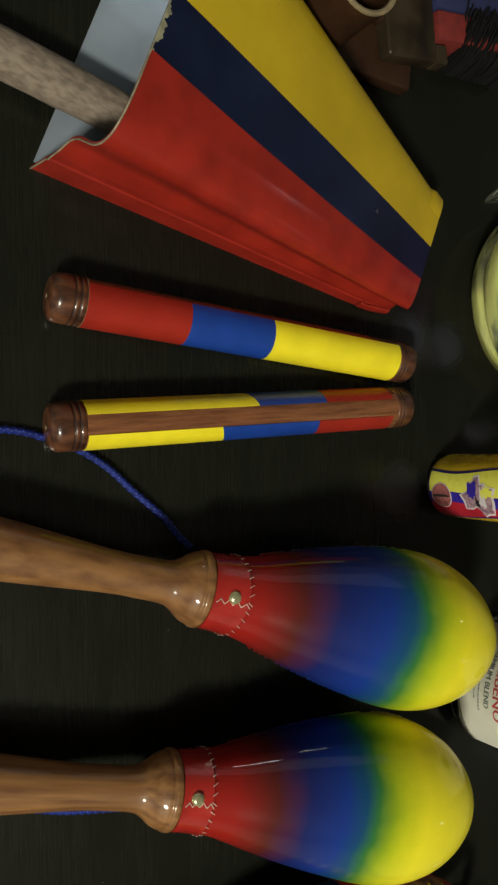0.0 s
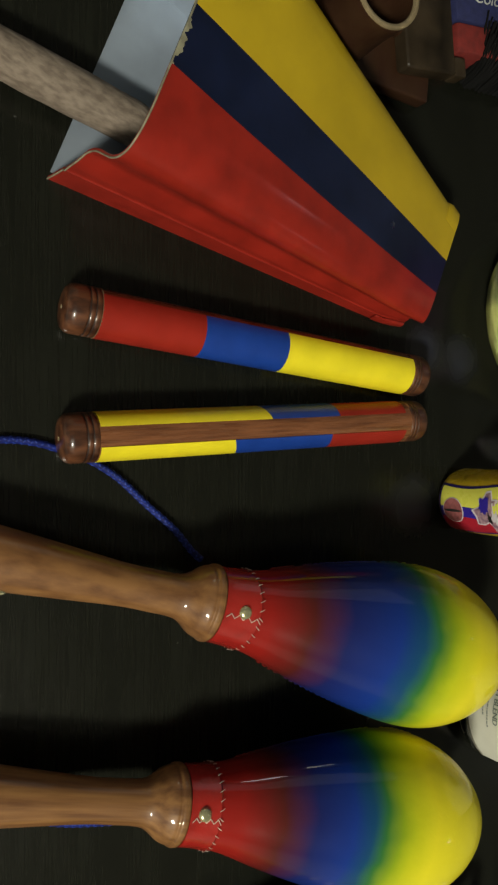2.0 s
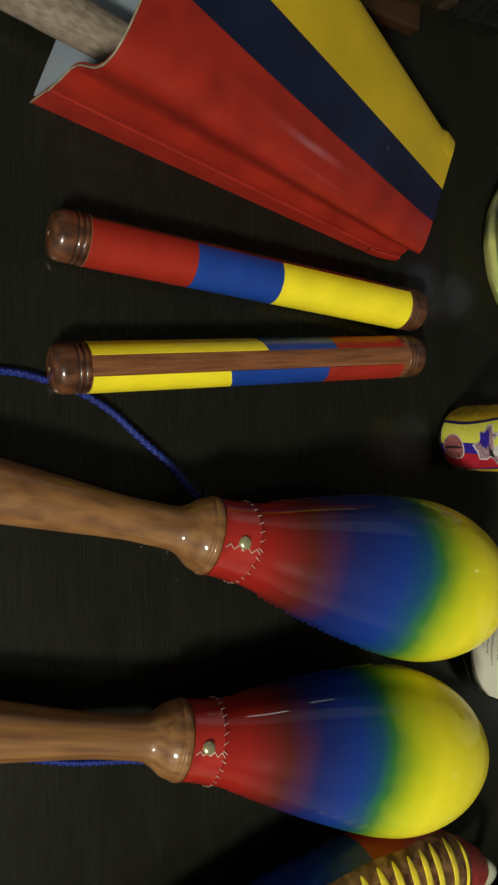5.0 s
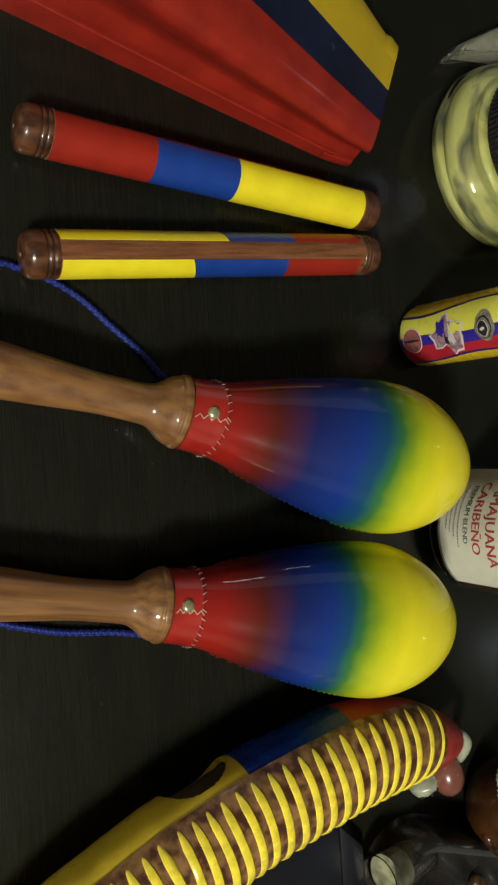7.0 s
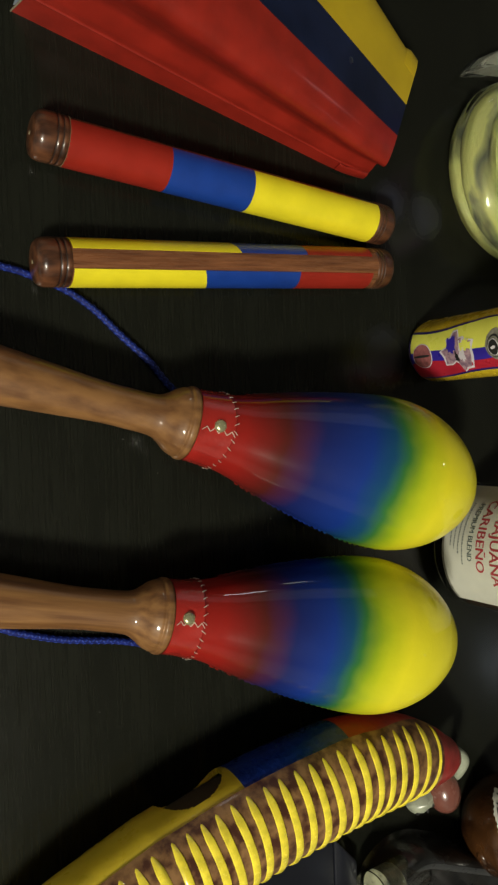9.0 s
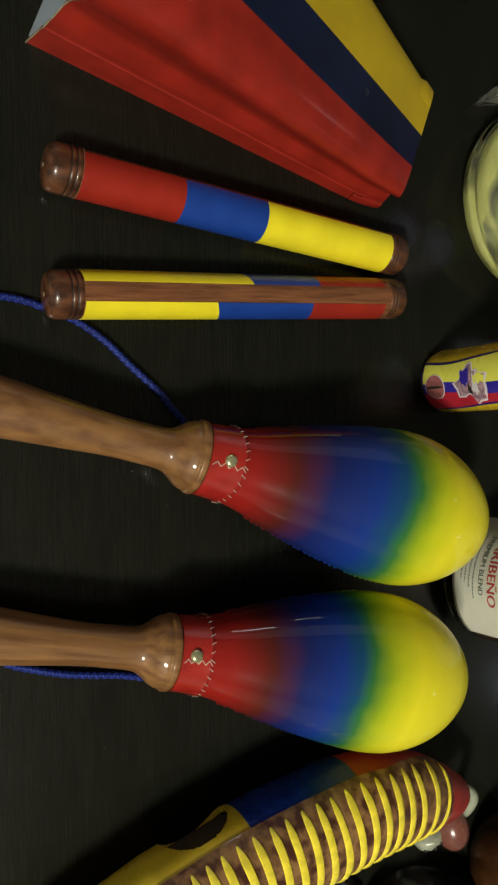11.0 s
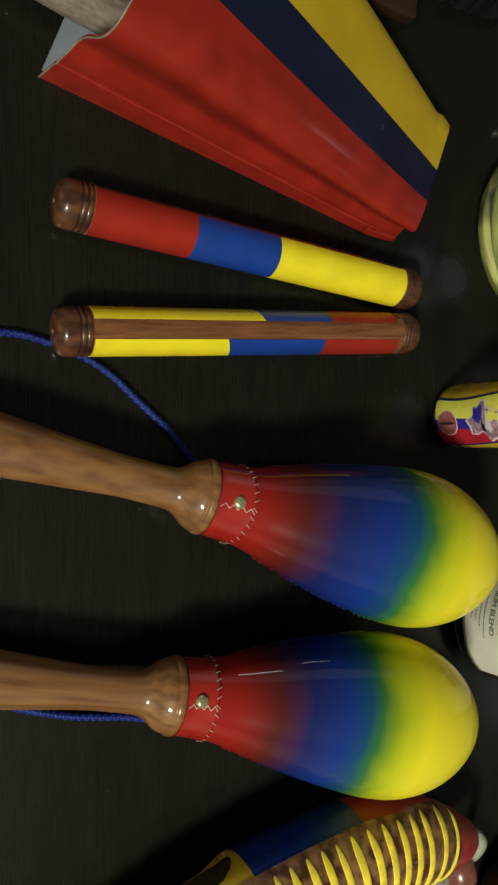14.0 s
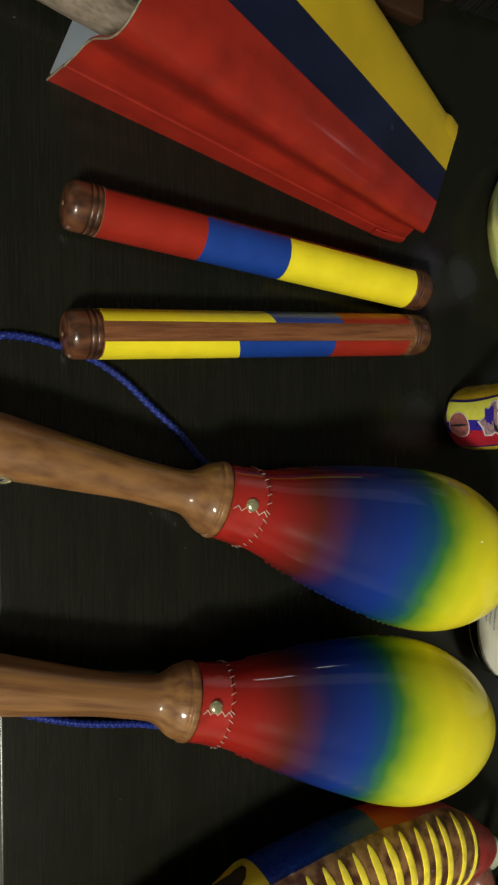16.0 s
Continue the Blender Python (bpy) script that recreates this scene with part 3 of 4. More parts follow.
stripe("red_stripe", BELL_RED, (0.0, 0.0), (0.412, 0.380), 90)
stripe("navy_stripe", BELL_BLUE, (0.412, 0.380), (0.506, 0.528), 14)
stripe("yellow_stripe", BELL_YELLOW, (0.506, 0.528), (1.0, 1.0), 100)
part("inner_lining", surface(lambda u, v: bell_point(u, v) + Vector((0, 0, -0.0017 if 0.3 < v < 0.7 else 0)) + (M1 - M0).normalized() * (0.0017 if v < 0.5 else -0.0017) * (1 if v < 0.34 or v > 0.66 else 0),
                             span(0.004, 0.97, 14), span(0.0, 1, 60)), STEEL, cowbell, "pale bare steel inside")
bm = bmesh.new()
surface(lambda u, v: (M0.lerp(E0, u)).lerp(M1.lerp(E1, u), v) + Vector((0, 0, 0.0008)), span(0.0, 0.92, 10), span(0.03, 0.97, 10), 0.0014, bm=bm)
part("bottom_wall", bm, STEEL, cowbell, "pale bare steel inside")
bm = bmesh.new()
loop = [bm.verts.new(bell_point(1.0, v)) for v in span(0, 1, 60)]
bm.faces.new(loop)
part("end_plate", bm, BELL_RED, cowbell)
# rolled rim of bare metal at the mouth and the folded corners
bm, _ = tube([bell_point(0.0, v) for v in span(0.0, 1, 40)], 0.00045, 6)
part("mouth_rim", bm, CHIPPED, cowbell, "bare chipped metal rim")
for u0, u1, v0, v1, grow, mm in ((0.90, 0.995, 0.012, 0.085, 0.0016, BELL_RED), (0.945, 1.0, 0.655, 0.76, 0.0020, BELL_YELLOW)):
    def fold(a, b):
        p = bell_point(u0 + (u1 - u0) * a, v0 + (v1 - v0) * b)
        away = p - (E0 + E1) / 2
        away.z *= 0.5
        return p + away.normalized() * (0.0006 + grow * (math.sin(math.pi * b) ** 0.5) * min(1, 2.5 * a))
    part("folded_corner", surface(fold, span(0, 1, 10), span(0, 1, 14), 0.0012), mm, cowbell, sharp=50)
# paint chipped away along the rim of the navy stripe
for v0, v1, wide, seed in ((0.424, 0.458, 0.014, 1), (0.461, 0.482, 0.010, 2), (0.411, 0.4135, 0.006, 3)):
    def chip(v, t):
        w = wide * (0.35 + 0.65 * max(0.0, math.sin(math.pi * (v - v0) / (v1 - v0))) ** 0.5) * (0.75 + 0.9 * noise.noise(Vector((v * 160, seed, 0))))
        return bell_point(0.0015 + max(w, 0.001) * t, v) + Vector((0, 0, 0.00035))
    part("paint_chip", surface(chip, span(v0, v1, 22), span(0, 1, 3), 0.0002), CHIPPED, cowbell, "chipped paint", smooth=False)

# a blister in the navy paint
spot, along, over = bell_point(0.745, 0.470), bell_point(0.77, 0.470), bell_point(0.745, 0.485)
up = (along - spot).cross(over - spot).normalized()
bm = lathe(smooth_profile([(0.0004, 0.0), (0.00033, 0.0009), (0.0001, 0.0018), (-0.0003, 0.0024)], 12), 24, False)
bmesh.ops.transform(bm, matrix=Matrix.Translation(spot) @ (up if up.z > 0 else -up).to_track_quat("Z", "Y").to_matrix().to_4x4(), verts=bm.verts)
part("paint_blister", bm, BLISTER, cowbell, "small glossy blister in the paint")

S0, S1 = Vector((-0.1845, -0.1790, 0.0150)), Vector((-0.1545, -0.0790, 0.0150))
bm = lathe(smooth_profile([(0, 0.0), (0.0005, 0.008), (0.003, 0.0112), (0.02, 0.0114), (0.05, 0.0117), (0.085, 0.0115), (0.106, 0.0112), (0.112, 0.007), (0.1134, 0.0)], 60), 36)
for v in bm.verts:
    v.co += v.normal * 0.0004 * noise.noise(v.co * 180) + Vector((noise.noise(v.co * 60), noise.noise(v.co * 60 + Vector((9, 0, 0))), 0)) * 0.0005
stick = tagged(link("beater_stick", bm, STICK_WOOD), "thick raw greyish wooden beater stick resting inside the bell mouth", "stick")
stick.matrix_world = axis_pose(S0, S1 - S0)

# ---------------------------------------------------------------- guiro
GY = [-0.21, -0.17, -0.128, -0.095, -0.066, -0.020, 0.030, 0.060, 0.097, 0.122, 0.136, 0.1435, 0.1465]
GX = [x - 0.0010 for x in (0.398, 0.374, 0.3513, 0.3381, 0.3268, 0.3140, 0.3050, 0.3015, 0.3035, 0.3095, 0.3130, 0.3150, 0.3155)]
GR = [0.972 * r for r in (0.010, 0.0225, 0.0290, 0.0310, 0.0315, 0.0318, 0.0316, 0.0308, 0.0265, 0.0195, 0.0135, 0.0075, 0.0)]


def guiro_at(y):
    i = float(np.interp(y, GY, range(len(GY))))
    k = min(int(i), len(GY) - 2)

    def cr(a, j, t):
        p0, p1, p2, p3 = a[max(j - 1, 0)], a[j], a[j + 1], a[min(j + 2, len(a) - 1)]
        return 0.5 * (2 * p1 + (p2 - p0) * t + (2 * p0 - 5 * p1 + 4 * p2 - p3) * t * t + (3 * p1 - p0 - 3 * p2 + p3) * t ** 3)
    t = (y - GY[k]) / (GY[k + 1] - GY[k])
    return cr(GX, k, t), max(cr(GR, k, t), 0.0)


def guiro_point(y, deg, out=0.0):
    x, r = guiro_at(y)
    xa, xb = guiro_at(y - 0.004 if y > -0.20 else y)[0], guiro_at(min(y + 0.004, 0.1465))[0]
    t = Vector((xb - xa, 0.008, 0)).normalized()
    s = Vector((t.y, -t.x, 0))
    c = Vector((x, y, 0.0312))
    return c + s * (r + out) * math.cos(radians(deg)) + Vector((0, 0, 1)) * (r + out) * math.sin(radians(deg))


def hole(y, deg):
    return (abs(y + 0.037) / 0.0188) ** 2.5 + ((deg - 202) / 42) ** 2 < 1


guiro = thing("guiro", "gourd guiro with yellow ridges and red, blue and yellow painted flank", "guiro")
YS = [-0.21 + 0.0035 * i for i in range(102)] + [0.1452, 0.1465]
BAND0, BAND1 = -38, 149


def flank(name, m, y0, y1, label=""):
    ys = [y0] + [y for y in YS if y0 < y < y1] + [y1]
    if name == "yellow_flank":
        ys = span(-0.21, -0.080, 40) + span(-0.079, -0.0165, 90)
    return part(name, surface(lambda y, d: guiro_point(y, d), ys, span(BAND1, 360 + BAND0, 110), 0.0 if name == "red_flank" else 0.003, keep=lambda y, d: not hole(y, d)), m, guiro, label)


def band_top(y):
    """The belly's bare skin climbs higher towards the snout."""
    return BAND1 + 22 * min(1.0, max(0.0, (y - 0.070) / 0.042))


part("ribbed_belly", surface(lambda y, d: guiro_point(y, BAND0 + (band_top(y) - BAND0) * (d - BAND0) / (BAND1 - BAND0), 0.0005), [y for y in YS if y < 0.116], span(BAND0, BAND1, 60)), GUIRO_WOOD, guiro, "bare mottled brown gourd skin")
flank("yellow_flank", GUIRO_YELLOW, -0.21, -0.0165)
flank("blue_flank", GUIRO_BLUE, -0.0165, 0.050)
flank("red_flank", GUIRO_RED, 0.050, 0.1465)
part("snout", surface(lambda y, d: guiro_point(y, d, 0.0002), span(0.1140, 0.1465, 24), span(BAND0, BAND1, 60)), GUIRO_RED, guiro, "dull red painted snout")
part("inner_shell", surface(lambda y, d: guiro_point(y, d, -0.004), span(-0.19, 0.03, 20), [12 * i for i in range(30)], closed=True), DARK_INSIDE, guiro, "dark hollow inside")


def ridge(y, wide=1.0):
    bm = bmesh.new()
    rings = []
    n = 34
    rng = random.Random(int(y * 1e5))
    lean = -0.0012 + 0.0012 * rng.random()
    wob = rng.random() * 6
    for i in range(n + 1):
        s = i / n
        d = band_top(y) - 4 - (band_top(y) - 4 - BAND0 - 8) * s
        t = min(1.0, (s * 7) ** 0.7 + 0.16, (1 - s) * 9 + 0.20)
        half, high = (0.0026 + 0.0004 * s) * t * wide, 0.0019 * t
        yy = y - lean * (1 - s) + lean * 0.6 + 0.0003 * math.sin(9 * s + wob)
        rings.append([bm.verts.new(guiro_point(yy + half * a, d, high * b - 0.0002)) for a, b in ((-1, 0), (-0.7, 0.7), (0, 1), (0.7, 0.7), (1, 0))])
    for a, b in zip(rings, rings[1:]):
        for k in range(4):
            bm.faces.new((a[k], a[k + 1], b[k + 1], b[k]))
    bm.faces.new(rings[0])
    bm.faces.new(rings[-1])
    return bm


for i in range(32):
    at = (0.1105, 0.0990)[i] if i < 2 else 0.0875 - 0.0096 * (i - 2) if i < 14 else -0.0181 - 0.0086 * (i - 13)
    part("ridge", ridge(at, (0.65, 0.85)[i] if i < 2 else 1.0), RIDGE_YELLOW, guiro)


def blob(c, s, turn=0.0, lumps=0.0, seg=24):
    bm = bmesh.new()
    bmesh.ops.create_uvsphere(bm, u_segments=seg, v_segments=seg // 2, radius=1)
    m = Matrix.Translation(c) @ Matrix.Rotation(radians(turn), 4, "Z") @ Matrix.Diagonal((*s, 1))
    for v in bm.verts:
        k = 1 + lumps * noise.noise(v.co * 2.2)
        v.co = m @ (v.co * k)
    return bm


bm, _ = tube([(0.3080, 0.1400, 0.034), (0.3120, 0.1468, 0.0335), (0.3180, 0.1518, 0.032), (0.3250, 0.1535, 0.028), (0.3330, 0.1545, 0.022), (0.342, 0.1550, 0.012)], 0.0036, 14, None, lambda s: 0.8 + 0.45 * math.sin(3.1 * s) - 0.35 * s)
part("upper_lip", bm, WHITE_PAINT, guiro, "off-white painted lip")
LIP, SIZE = Vector((0.3465, 0.1320, 0.0105)), (0.0078, 0.0110, 0.0102)
part("lower_lip", blob(LIP, SIZE, 25, 0.12), WHITE_PAINT, guiro, "off-white painted lip with black marks")
for k, (a, e) in enumerate(((-10, 40), (25, 62), (70, 35), (-55, 30), (5, 15))):
    d = Vector((SIZE[0] * math.cos(radians(a)) * math.cos(radians(e)), SIZE[1] * math.sin(radians(a)) * math.cos(radians(e)), SIZE[2] * math.sin(radians(e))))
    d.rotate(Matrix.Rotation(radians(25), 3, "Z"))
    part("black_mark", blob(LIP + d * 0.96, (0.0022, 0.0012, 0.0011), 40 * k, 0.4, 14), BLACK_PAINT, guiro)
part("tongue", blob((0.3425, 0.1465, 0.0180), (0.0150, 0.0112, 0.0118), 8), TONGUE, guiro, "glossy pink tongue")

# ---------------------------------------------------------------- small can
CX, CY = 0.0455, 0.1592
CAN = [(0.0, 0.0), (0.0, 0.0150), (0.0012, 0.0178), (0.0045, 0.0202), (0.008, 0.0211), (0.080, 0.0211), (0.086, 0.0205), (0.0885, 0.0194)]
can = thing("small_can", "small yellow drink can with striped print, standing upright", "can", Matrix.Translation((CX, CY, 0)) @ Matrix.Diagonal((1, 1, 1.115, 1)))
part("body", lathe(CAN, 56, False), CAN_YELLOW, can, sharp=50)
part("rim", lathe([(0.088, 0.0188), (0.0895, 0.0197), (0.0912, 0.0196), (0.0916, 0.0186), (0.0905, 0.0178), (0.0885, 0.0172), (0.0870, 0.0165), (0.0868, 0.0)], 56, False), TIN, can, "bare tin rim and lid")


def can_point(z, deg, out=0.0002):
    """deg: 0 faces -y, positive to +x."""
    r = float(np.interp(z, [p[0] for p in CAN[1:]], [p[1] for p in CAN[1:]])) + out
    return Vector((r * math.sin(radians(deg)), -r * math.cos(radians(deg)), z))


def edge_up(z):
    return -30 + 5.5 * math.sin((z - 0.005) / 0.080 * 6.6) - 9 * max(0, (z - 0.055) / 0.03)


def edge_dn(z):
    return 55 + 5.0 * math.sin((z - 0.005) / 0.080 * 6.6 + 0.3) - 3 * max(0, (z - 0.055) / 0.03)


def can_patch(name, m, lo, hi, z0, z1, out):
    part(name, surface(lambda z, s: can_point(z, lo(z) + (hi(z) - lo(z)) * s, out), span(z0, z1, 24), span(0, 1, 16), 0.0001), m, can)


can_patch("print_outline", CAN_LINE, lambda z: edge_up(z) - 5.0, lambda z: edge_dn(z) + 5.5, 0.0040, 0.0860, 0.00022)
can_patch("yellow_stripe", CAN_PANEL, edge_up, lambda z: 9 - 3 * math.sin(z * 80), 0.0062, 0.0838, 0.00042)
can_patch("blue_stripe", CAN_BLUE, lambda z: 9 - 3 * math.sin(z * 80), lambda z: 28 - 4 * math.sin(z * 80), 0.0062, 0.0838, 0.00044)
can_patch("red_stripe", CAN_RED, lambda z: 28 - 4 * math.sin(z * 80), edge_dn, 0.0062, 0.0838, 0.00046)


def can_disc(name, m, z, deg, rz, rd, out, wob=0.0, seed=0):
    rng = random.Random(seed)
    k = [1 + wob * (rng.random() - 0.5) for _ in range(20)]
    bm = bmesh.new()
    c = bm.verts.new(can_point(z, deg, out))
    inner = [bm.verts.new(can_point(z + 0.5 * rz * k[i] * math.cos(i * math.pi / 10), deg + 0.5 * rd * k[i] * math.sin(i * math.pi / 10), out)) for i in range(20)]
    outer = [bm.verts.new(can_point(z + rz * k[i] * math.cos(i * math.pi / 10), deg + rd * k[i] * math.sin(i * math.pi / 10), out)) for i in range(20)]
    for i in range(20):
        j = (i + 1) % 20
        bm.faces.new((c, inner[i], inner[j]))
        bm.faces.new((inner[i], outer[i], outer[j], inner[j]))
    part(name, bm, m, can)


can_disc("emblem_outline", PALE_PRINT, 0.0165, 14, 0.0080, 22, 0.0007)
can_disc("bean_emblem", BEAN, 0.0165, 14, 0.0074, 20.5, 0.0009)
can_disc("bean_slit", BLACK_PAINT, 0.0165, 14, 0.0068, 2.2, 0.0011)
can_disc("map_outline", PALE_PRINT, 0.0445, 10, 0.0105, 33, 0.0007, 0.75, 5)
can_disc("map_emblem", PINK_PRINT, 0.0445, 10, 0.0090, 29, 0.0009, 0.8, 5)
can_disc("map_patch", CAN_BLUE, 0.0405, 2, 0.0040, 14, 0.0011, 0.6, 7)
can_disc("disc_emblem", GREY_PRINT, 0.0725, 10, 0.0068, 25, 0.0007, 0.15, 2)
can_disc("map_streak", PALE_PRINT, 0.0480, 14, 0.0022, 17, 0.0012, 0.9, 11)
can_disc("map_streak", CAN_PANEL, 0.0515, 4, 0.0040, 11, 0.0012, 0.9, 12)
can_disc("map_shade", BLACK_PAINT, 0.0440, 22, 0.0014, 9, 0.0012, 0.9, 13)
can_disc("disc_edge", BLACK_PAINT, 0.0720, 12, 0.0052, 18, 0.0008, 0.1, 2)
can_disc("disc_band", GREY_PRINT, 0.0718, 13, 0.0046, 16, 0.00085, 0.1, 2)
can_disc("disc_ring", PALE_PRINT, 0.0714, 14, 0.0038, 13, 0.0009, 0.1, 2)
can_disc("disc_core", BLACK_PAINT, 0.0714, 14, 0.0034, 12, 0.0011, 0.1, 2)
can_disc("disc_mark", PALE_PRINT, 0.0714, 14, 0.0018, 2.5, 0.0013, 0.5, 4)

# ---------------------------------------------------------------- liquor bottle
BX, BY, BR = 0.1825, 0.2005, 0.0440
bottle = thing("liquor_bottle", "glass bottle of dark brown liquor with a cream paper label", "bottle", Matrix.Translation((BX, BY, 0)))
outer = [(0.004, 0.0), (0.003, 0.030), (0.0, 0.036), (0.0012, 0.0405), (0.006, BR), (0.150, BR), (0.170, 0.038), (0.188, 0.022), (0.200, 0.0150), (0.250, 0.0145), (0.252, 0.0125)]
inner = [(0.250, 0.0115), (0.200, 0.0120), (0.186, 0.019), (0.168, 0.0345), (0.150, 0.0405), (0.012, 0.0405), (0.010, 0.034), (0.011, 0.0)]
part("glass_body", lathe(outer + inner, 64, False), BOTTLE_GLASS, bottle, sharp=50)
# Opaque pale ring that paints the refracted glint along the bottle's heel.
part("heel_ring", lathe([(0.0008, 0.0395), (0.0004, 0.0405), (0.0010, 0.0413), (0.0024, 0.0418), (0.0030, 0.0412)], 64, False), HEEL_GLINT, bottle, "pale ring painted as the glint on the glass heel")
part("liquor", lathe([(0.0115, 0.0), (0.0105, 0.034), (0.013, 0.0402), (0.150, 0.0402), (0.164, 0.0350), (0.164, 0.0)], 64, False), BROWN_LIQUID, bottle, "dark brown liquor with wood pieces")


def on_bottle(deg, z, out=0.0003):
    return Vector(((BR + out) * math.sin(radians(deg)), -(BR + out) * math.cos(radians(deg)), z))


label_sheet = part("label", surface(lambda d, z: on_bottle(d, z), span(-76, 49, 40), span(0.0125, 0.125, 8), 0.00015), LABEL_PAPER, bottle, "cream paper label with red print")


part("label_border", surface(lambda d, z: on_bottle(d, z, 0.0006), span(-76, 49, 40), [0.0128, 0.0146], 0.0001), GREY_PRINT, label_sheet, "grey printed border")


def lettering(name, text, deg, z, size, width, m, out=0.00052):
    """Raised print of the built-in font wrapped round the bottle, its middle at deg, its foot at z, width metres long."""
    cu = bpy.data.curves.new("text", "FONT")
    cu.body, cu.size, cu.align_x, cu.resolution_u = text, size, "CENTER", 3
    ob = bpy.data.objects.new("text", cu)
    scene.collection.objects.link(ob)
    dg = bpy.context.evaluated_depsgraph_get()
    me = bpy.data.meshes.new_from_object(ob.evaluated_get(dg))
    bpy.data.objects.remove(ob)
    bm = bmesh.new()
    bm.from_mesh(me)
    bmesh.ops.triangulate(bm, faces=bm.faces[:])
    bmesh.ops.subdivide_edges(bm, edges=bm.edges[:], cuts=1)
    xs = [v.co.x for v in bm.verts]
    k = width / (max(xs) - min(xs))
    bold = {v for v in bmesh.ops.duplicate(bm, geom=bm.verts[:] + bm.edges[:] + bm.faces[:])["geom"] if isinstance(v, bmesh.types.BMVert)}
    for v in bm.verts:
        shift = size * 0.035 if v in bold else 0.0
        v.co = on_bottle(deg + math.degrees((v.co.x * k + shift) / BR), z + v.co.y, out + (0.00006 if v in bold else 0))
    part(name, bm, m, label_sheet, smooth=False)


lettering("lettering", "MAMAJUANA", -19, 0.0550, 0.0112, 0.064, TEXT_RED)
lettering("lettering", "CARIBEÑO", -20, 0.0432, 0.0098, 0.050, TEXT_RED)
lettering("lettering", "PREMIUM BLEND", -22, 0.0358, 0.0058, 0.040, TEXT_GREY)
rng = random.Random(8)
for row, (z, w) in enumerate(((0.0305, 56), (0.0268, 34), (0.0232, 30), (0.0198, 24))):
    d = -20 - w / 2
    while d < -20 + w / 2:
        step = 0.9 + 2.2 * rng.random()
        part("print_bar", surface(lambda a, b: on_bottle(a, b, 0.00052), span(d, d + step, 3), [z, z + 0.0009 + 0.0004 * rng.random()]), TEXT_PALE, label_sheet, smooth=False)
        d += step + 0.7
bm = bmesh.new()
c = bm.verts.new(on_bottle(-8, 0.077, 0.0008))
ringv = [bm.verts.new(on_bottle(-8 + 12 * (1 + 0.25 * noise.noise(Vector((math.cos(i * 0.26), math.sin(i * 0.26), 0)) * 2)) * math.cos(i * math.pi / 12), 0.077 + 0.0085 * math.sin(i * math.pi / 12), 0.0008)) for i in range(24)]
for i in range(24):
    bm.faces.new((c, ringv[i], ringv[(i + 1) % 24]))
part("emblem", bm, BLACK_PAINT, label_sheet, "dark printed emblem")

# ---------------------------------------------------------------- round glass flask with a black drum
JX, JY = -0.082, 0.2385
flask = thing("glass_flask", "thick round clear glass flask with lemon-coloured filling and black drum", "flask", Matrix.Translation((JX, JY, 0)))
part("glass_base", lathe(smooth_profile([(0.0005, 0.0), (0.0002, 0.046), (0.0025, 0.055), (0.010, 0.0635), (0.020, 0.0655), (0.032, 0.0620), (0.040, 0.0535), (0.0450, 0.0465), (0.0452, 0.0)], 60), 72, False), GLASS, flask, "clear thick glass base", sharp=60)
part("filling", lathe(smooth_profile([(0.0035, 0.0), (0.0035, 0.042), (0.0060, 0.0500), (0.011, 0.0535), (0.0135, 0.0525), (0.0165, 0.0560), (0.024, 0.0565), (0.030, 0.0535), (0.0325, 0.0505), (0.037, 0.0500), (0.0415, 0.0440), (0.0420, 0.0)], 70), 72, False),
     LEMON_REFRACTIONS, flask, "pale lemon filling with the glass's bright and grey refractions painted in", sharp=60)
for v in flask.children[1].data.vertices:
    a = math.atan2(v.co.y, v.co.x)
    k = noise.noise(Vector((math.cos(a) * 2.2, math.sin(a) * 2.2, v.co.z * 130))) + 0.5 * noise.noise(Vector((math.cos(a) * 6, math.sin(a) * 6, v.co.z * 200)))
    r = math.hypot(v.co.x, v.co.y)
    if r > 0.03:
        v.co.x *= 1 + 0.0011 * k / r
        v.co.y *= 1 + 0.0011 * k / r
drum = part("drum", lathe([(0.0455, 0.0), (0.0455, 0.0475), (0.047, 0.0495), (0.066, 0.0500), (0.070, 0.0495), (0.110, 0.0490), (0.112, 0.047), (0.112, 0.0)], 72, False), BLACK_PLASTIC, flask, "black moulded drum", sharp=40)
rng = random.Random(3)
deg = -72.0
while deg < 72:
    for w, z0, z1, a in ((0.0013, 0.0480, 0.0570, 0.0), (0.0013, 0.0480, 0.0570, 3.0 + 1.2 * rng.random()), (0.0030, 0.0515 + 0.0045 * rng.random(), 0.0530, 1.6)):
        bm = box(-w / 2, w / 2, -0.0012, 0.0008, z0, max(z1, z0 + 0.0014), 0.0003, 1)
        bmesh.ops.transform(bm, matrix=Matrix.Rotation(radians(deg + a), 4, "Z") @ Matrix.Translation((0, -0.0500, 0)), verts=bm.verts)
        part("embossed_bar", bm, BLACK_PLASTIC, drum, smooth=False)
    deg += 6.2 + 1.5 * rng.random()


def on_drum(deg, z, out=0.0006):
    return Vector(((0.0500 + out) * math.sin(radians(deg)), -(0.0500 + out) * math.cos(radians(deg)), z))


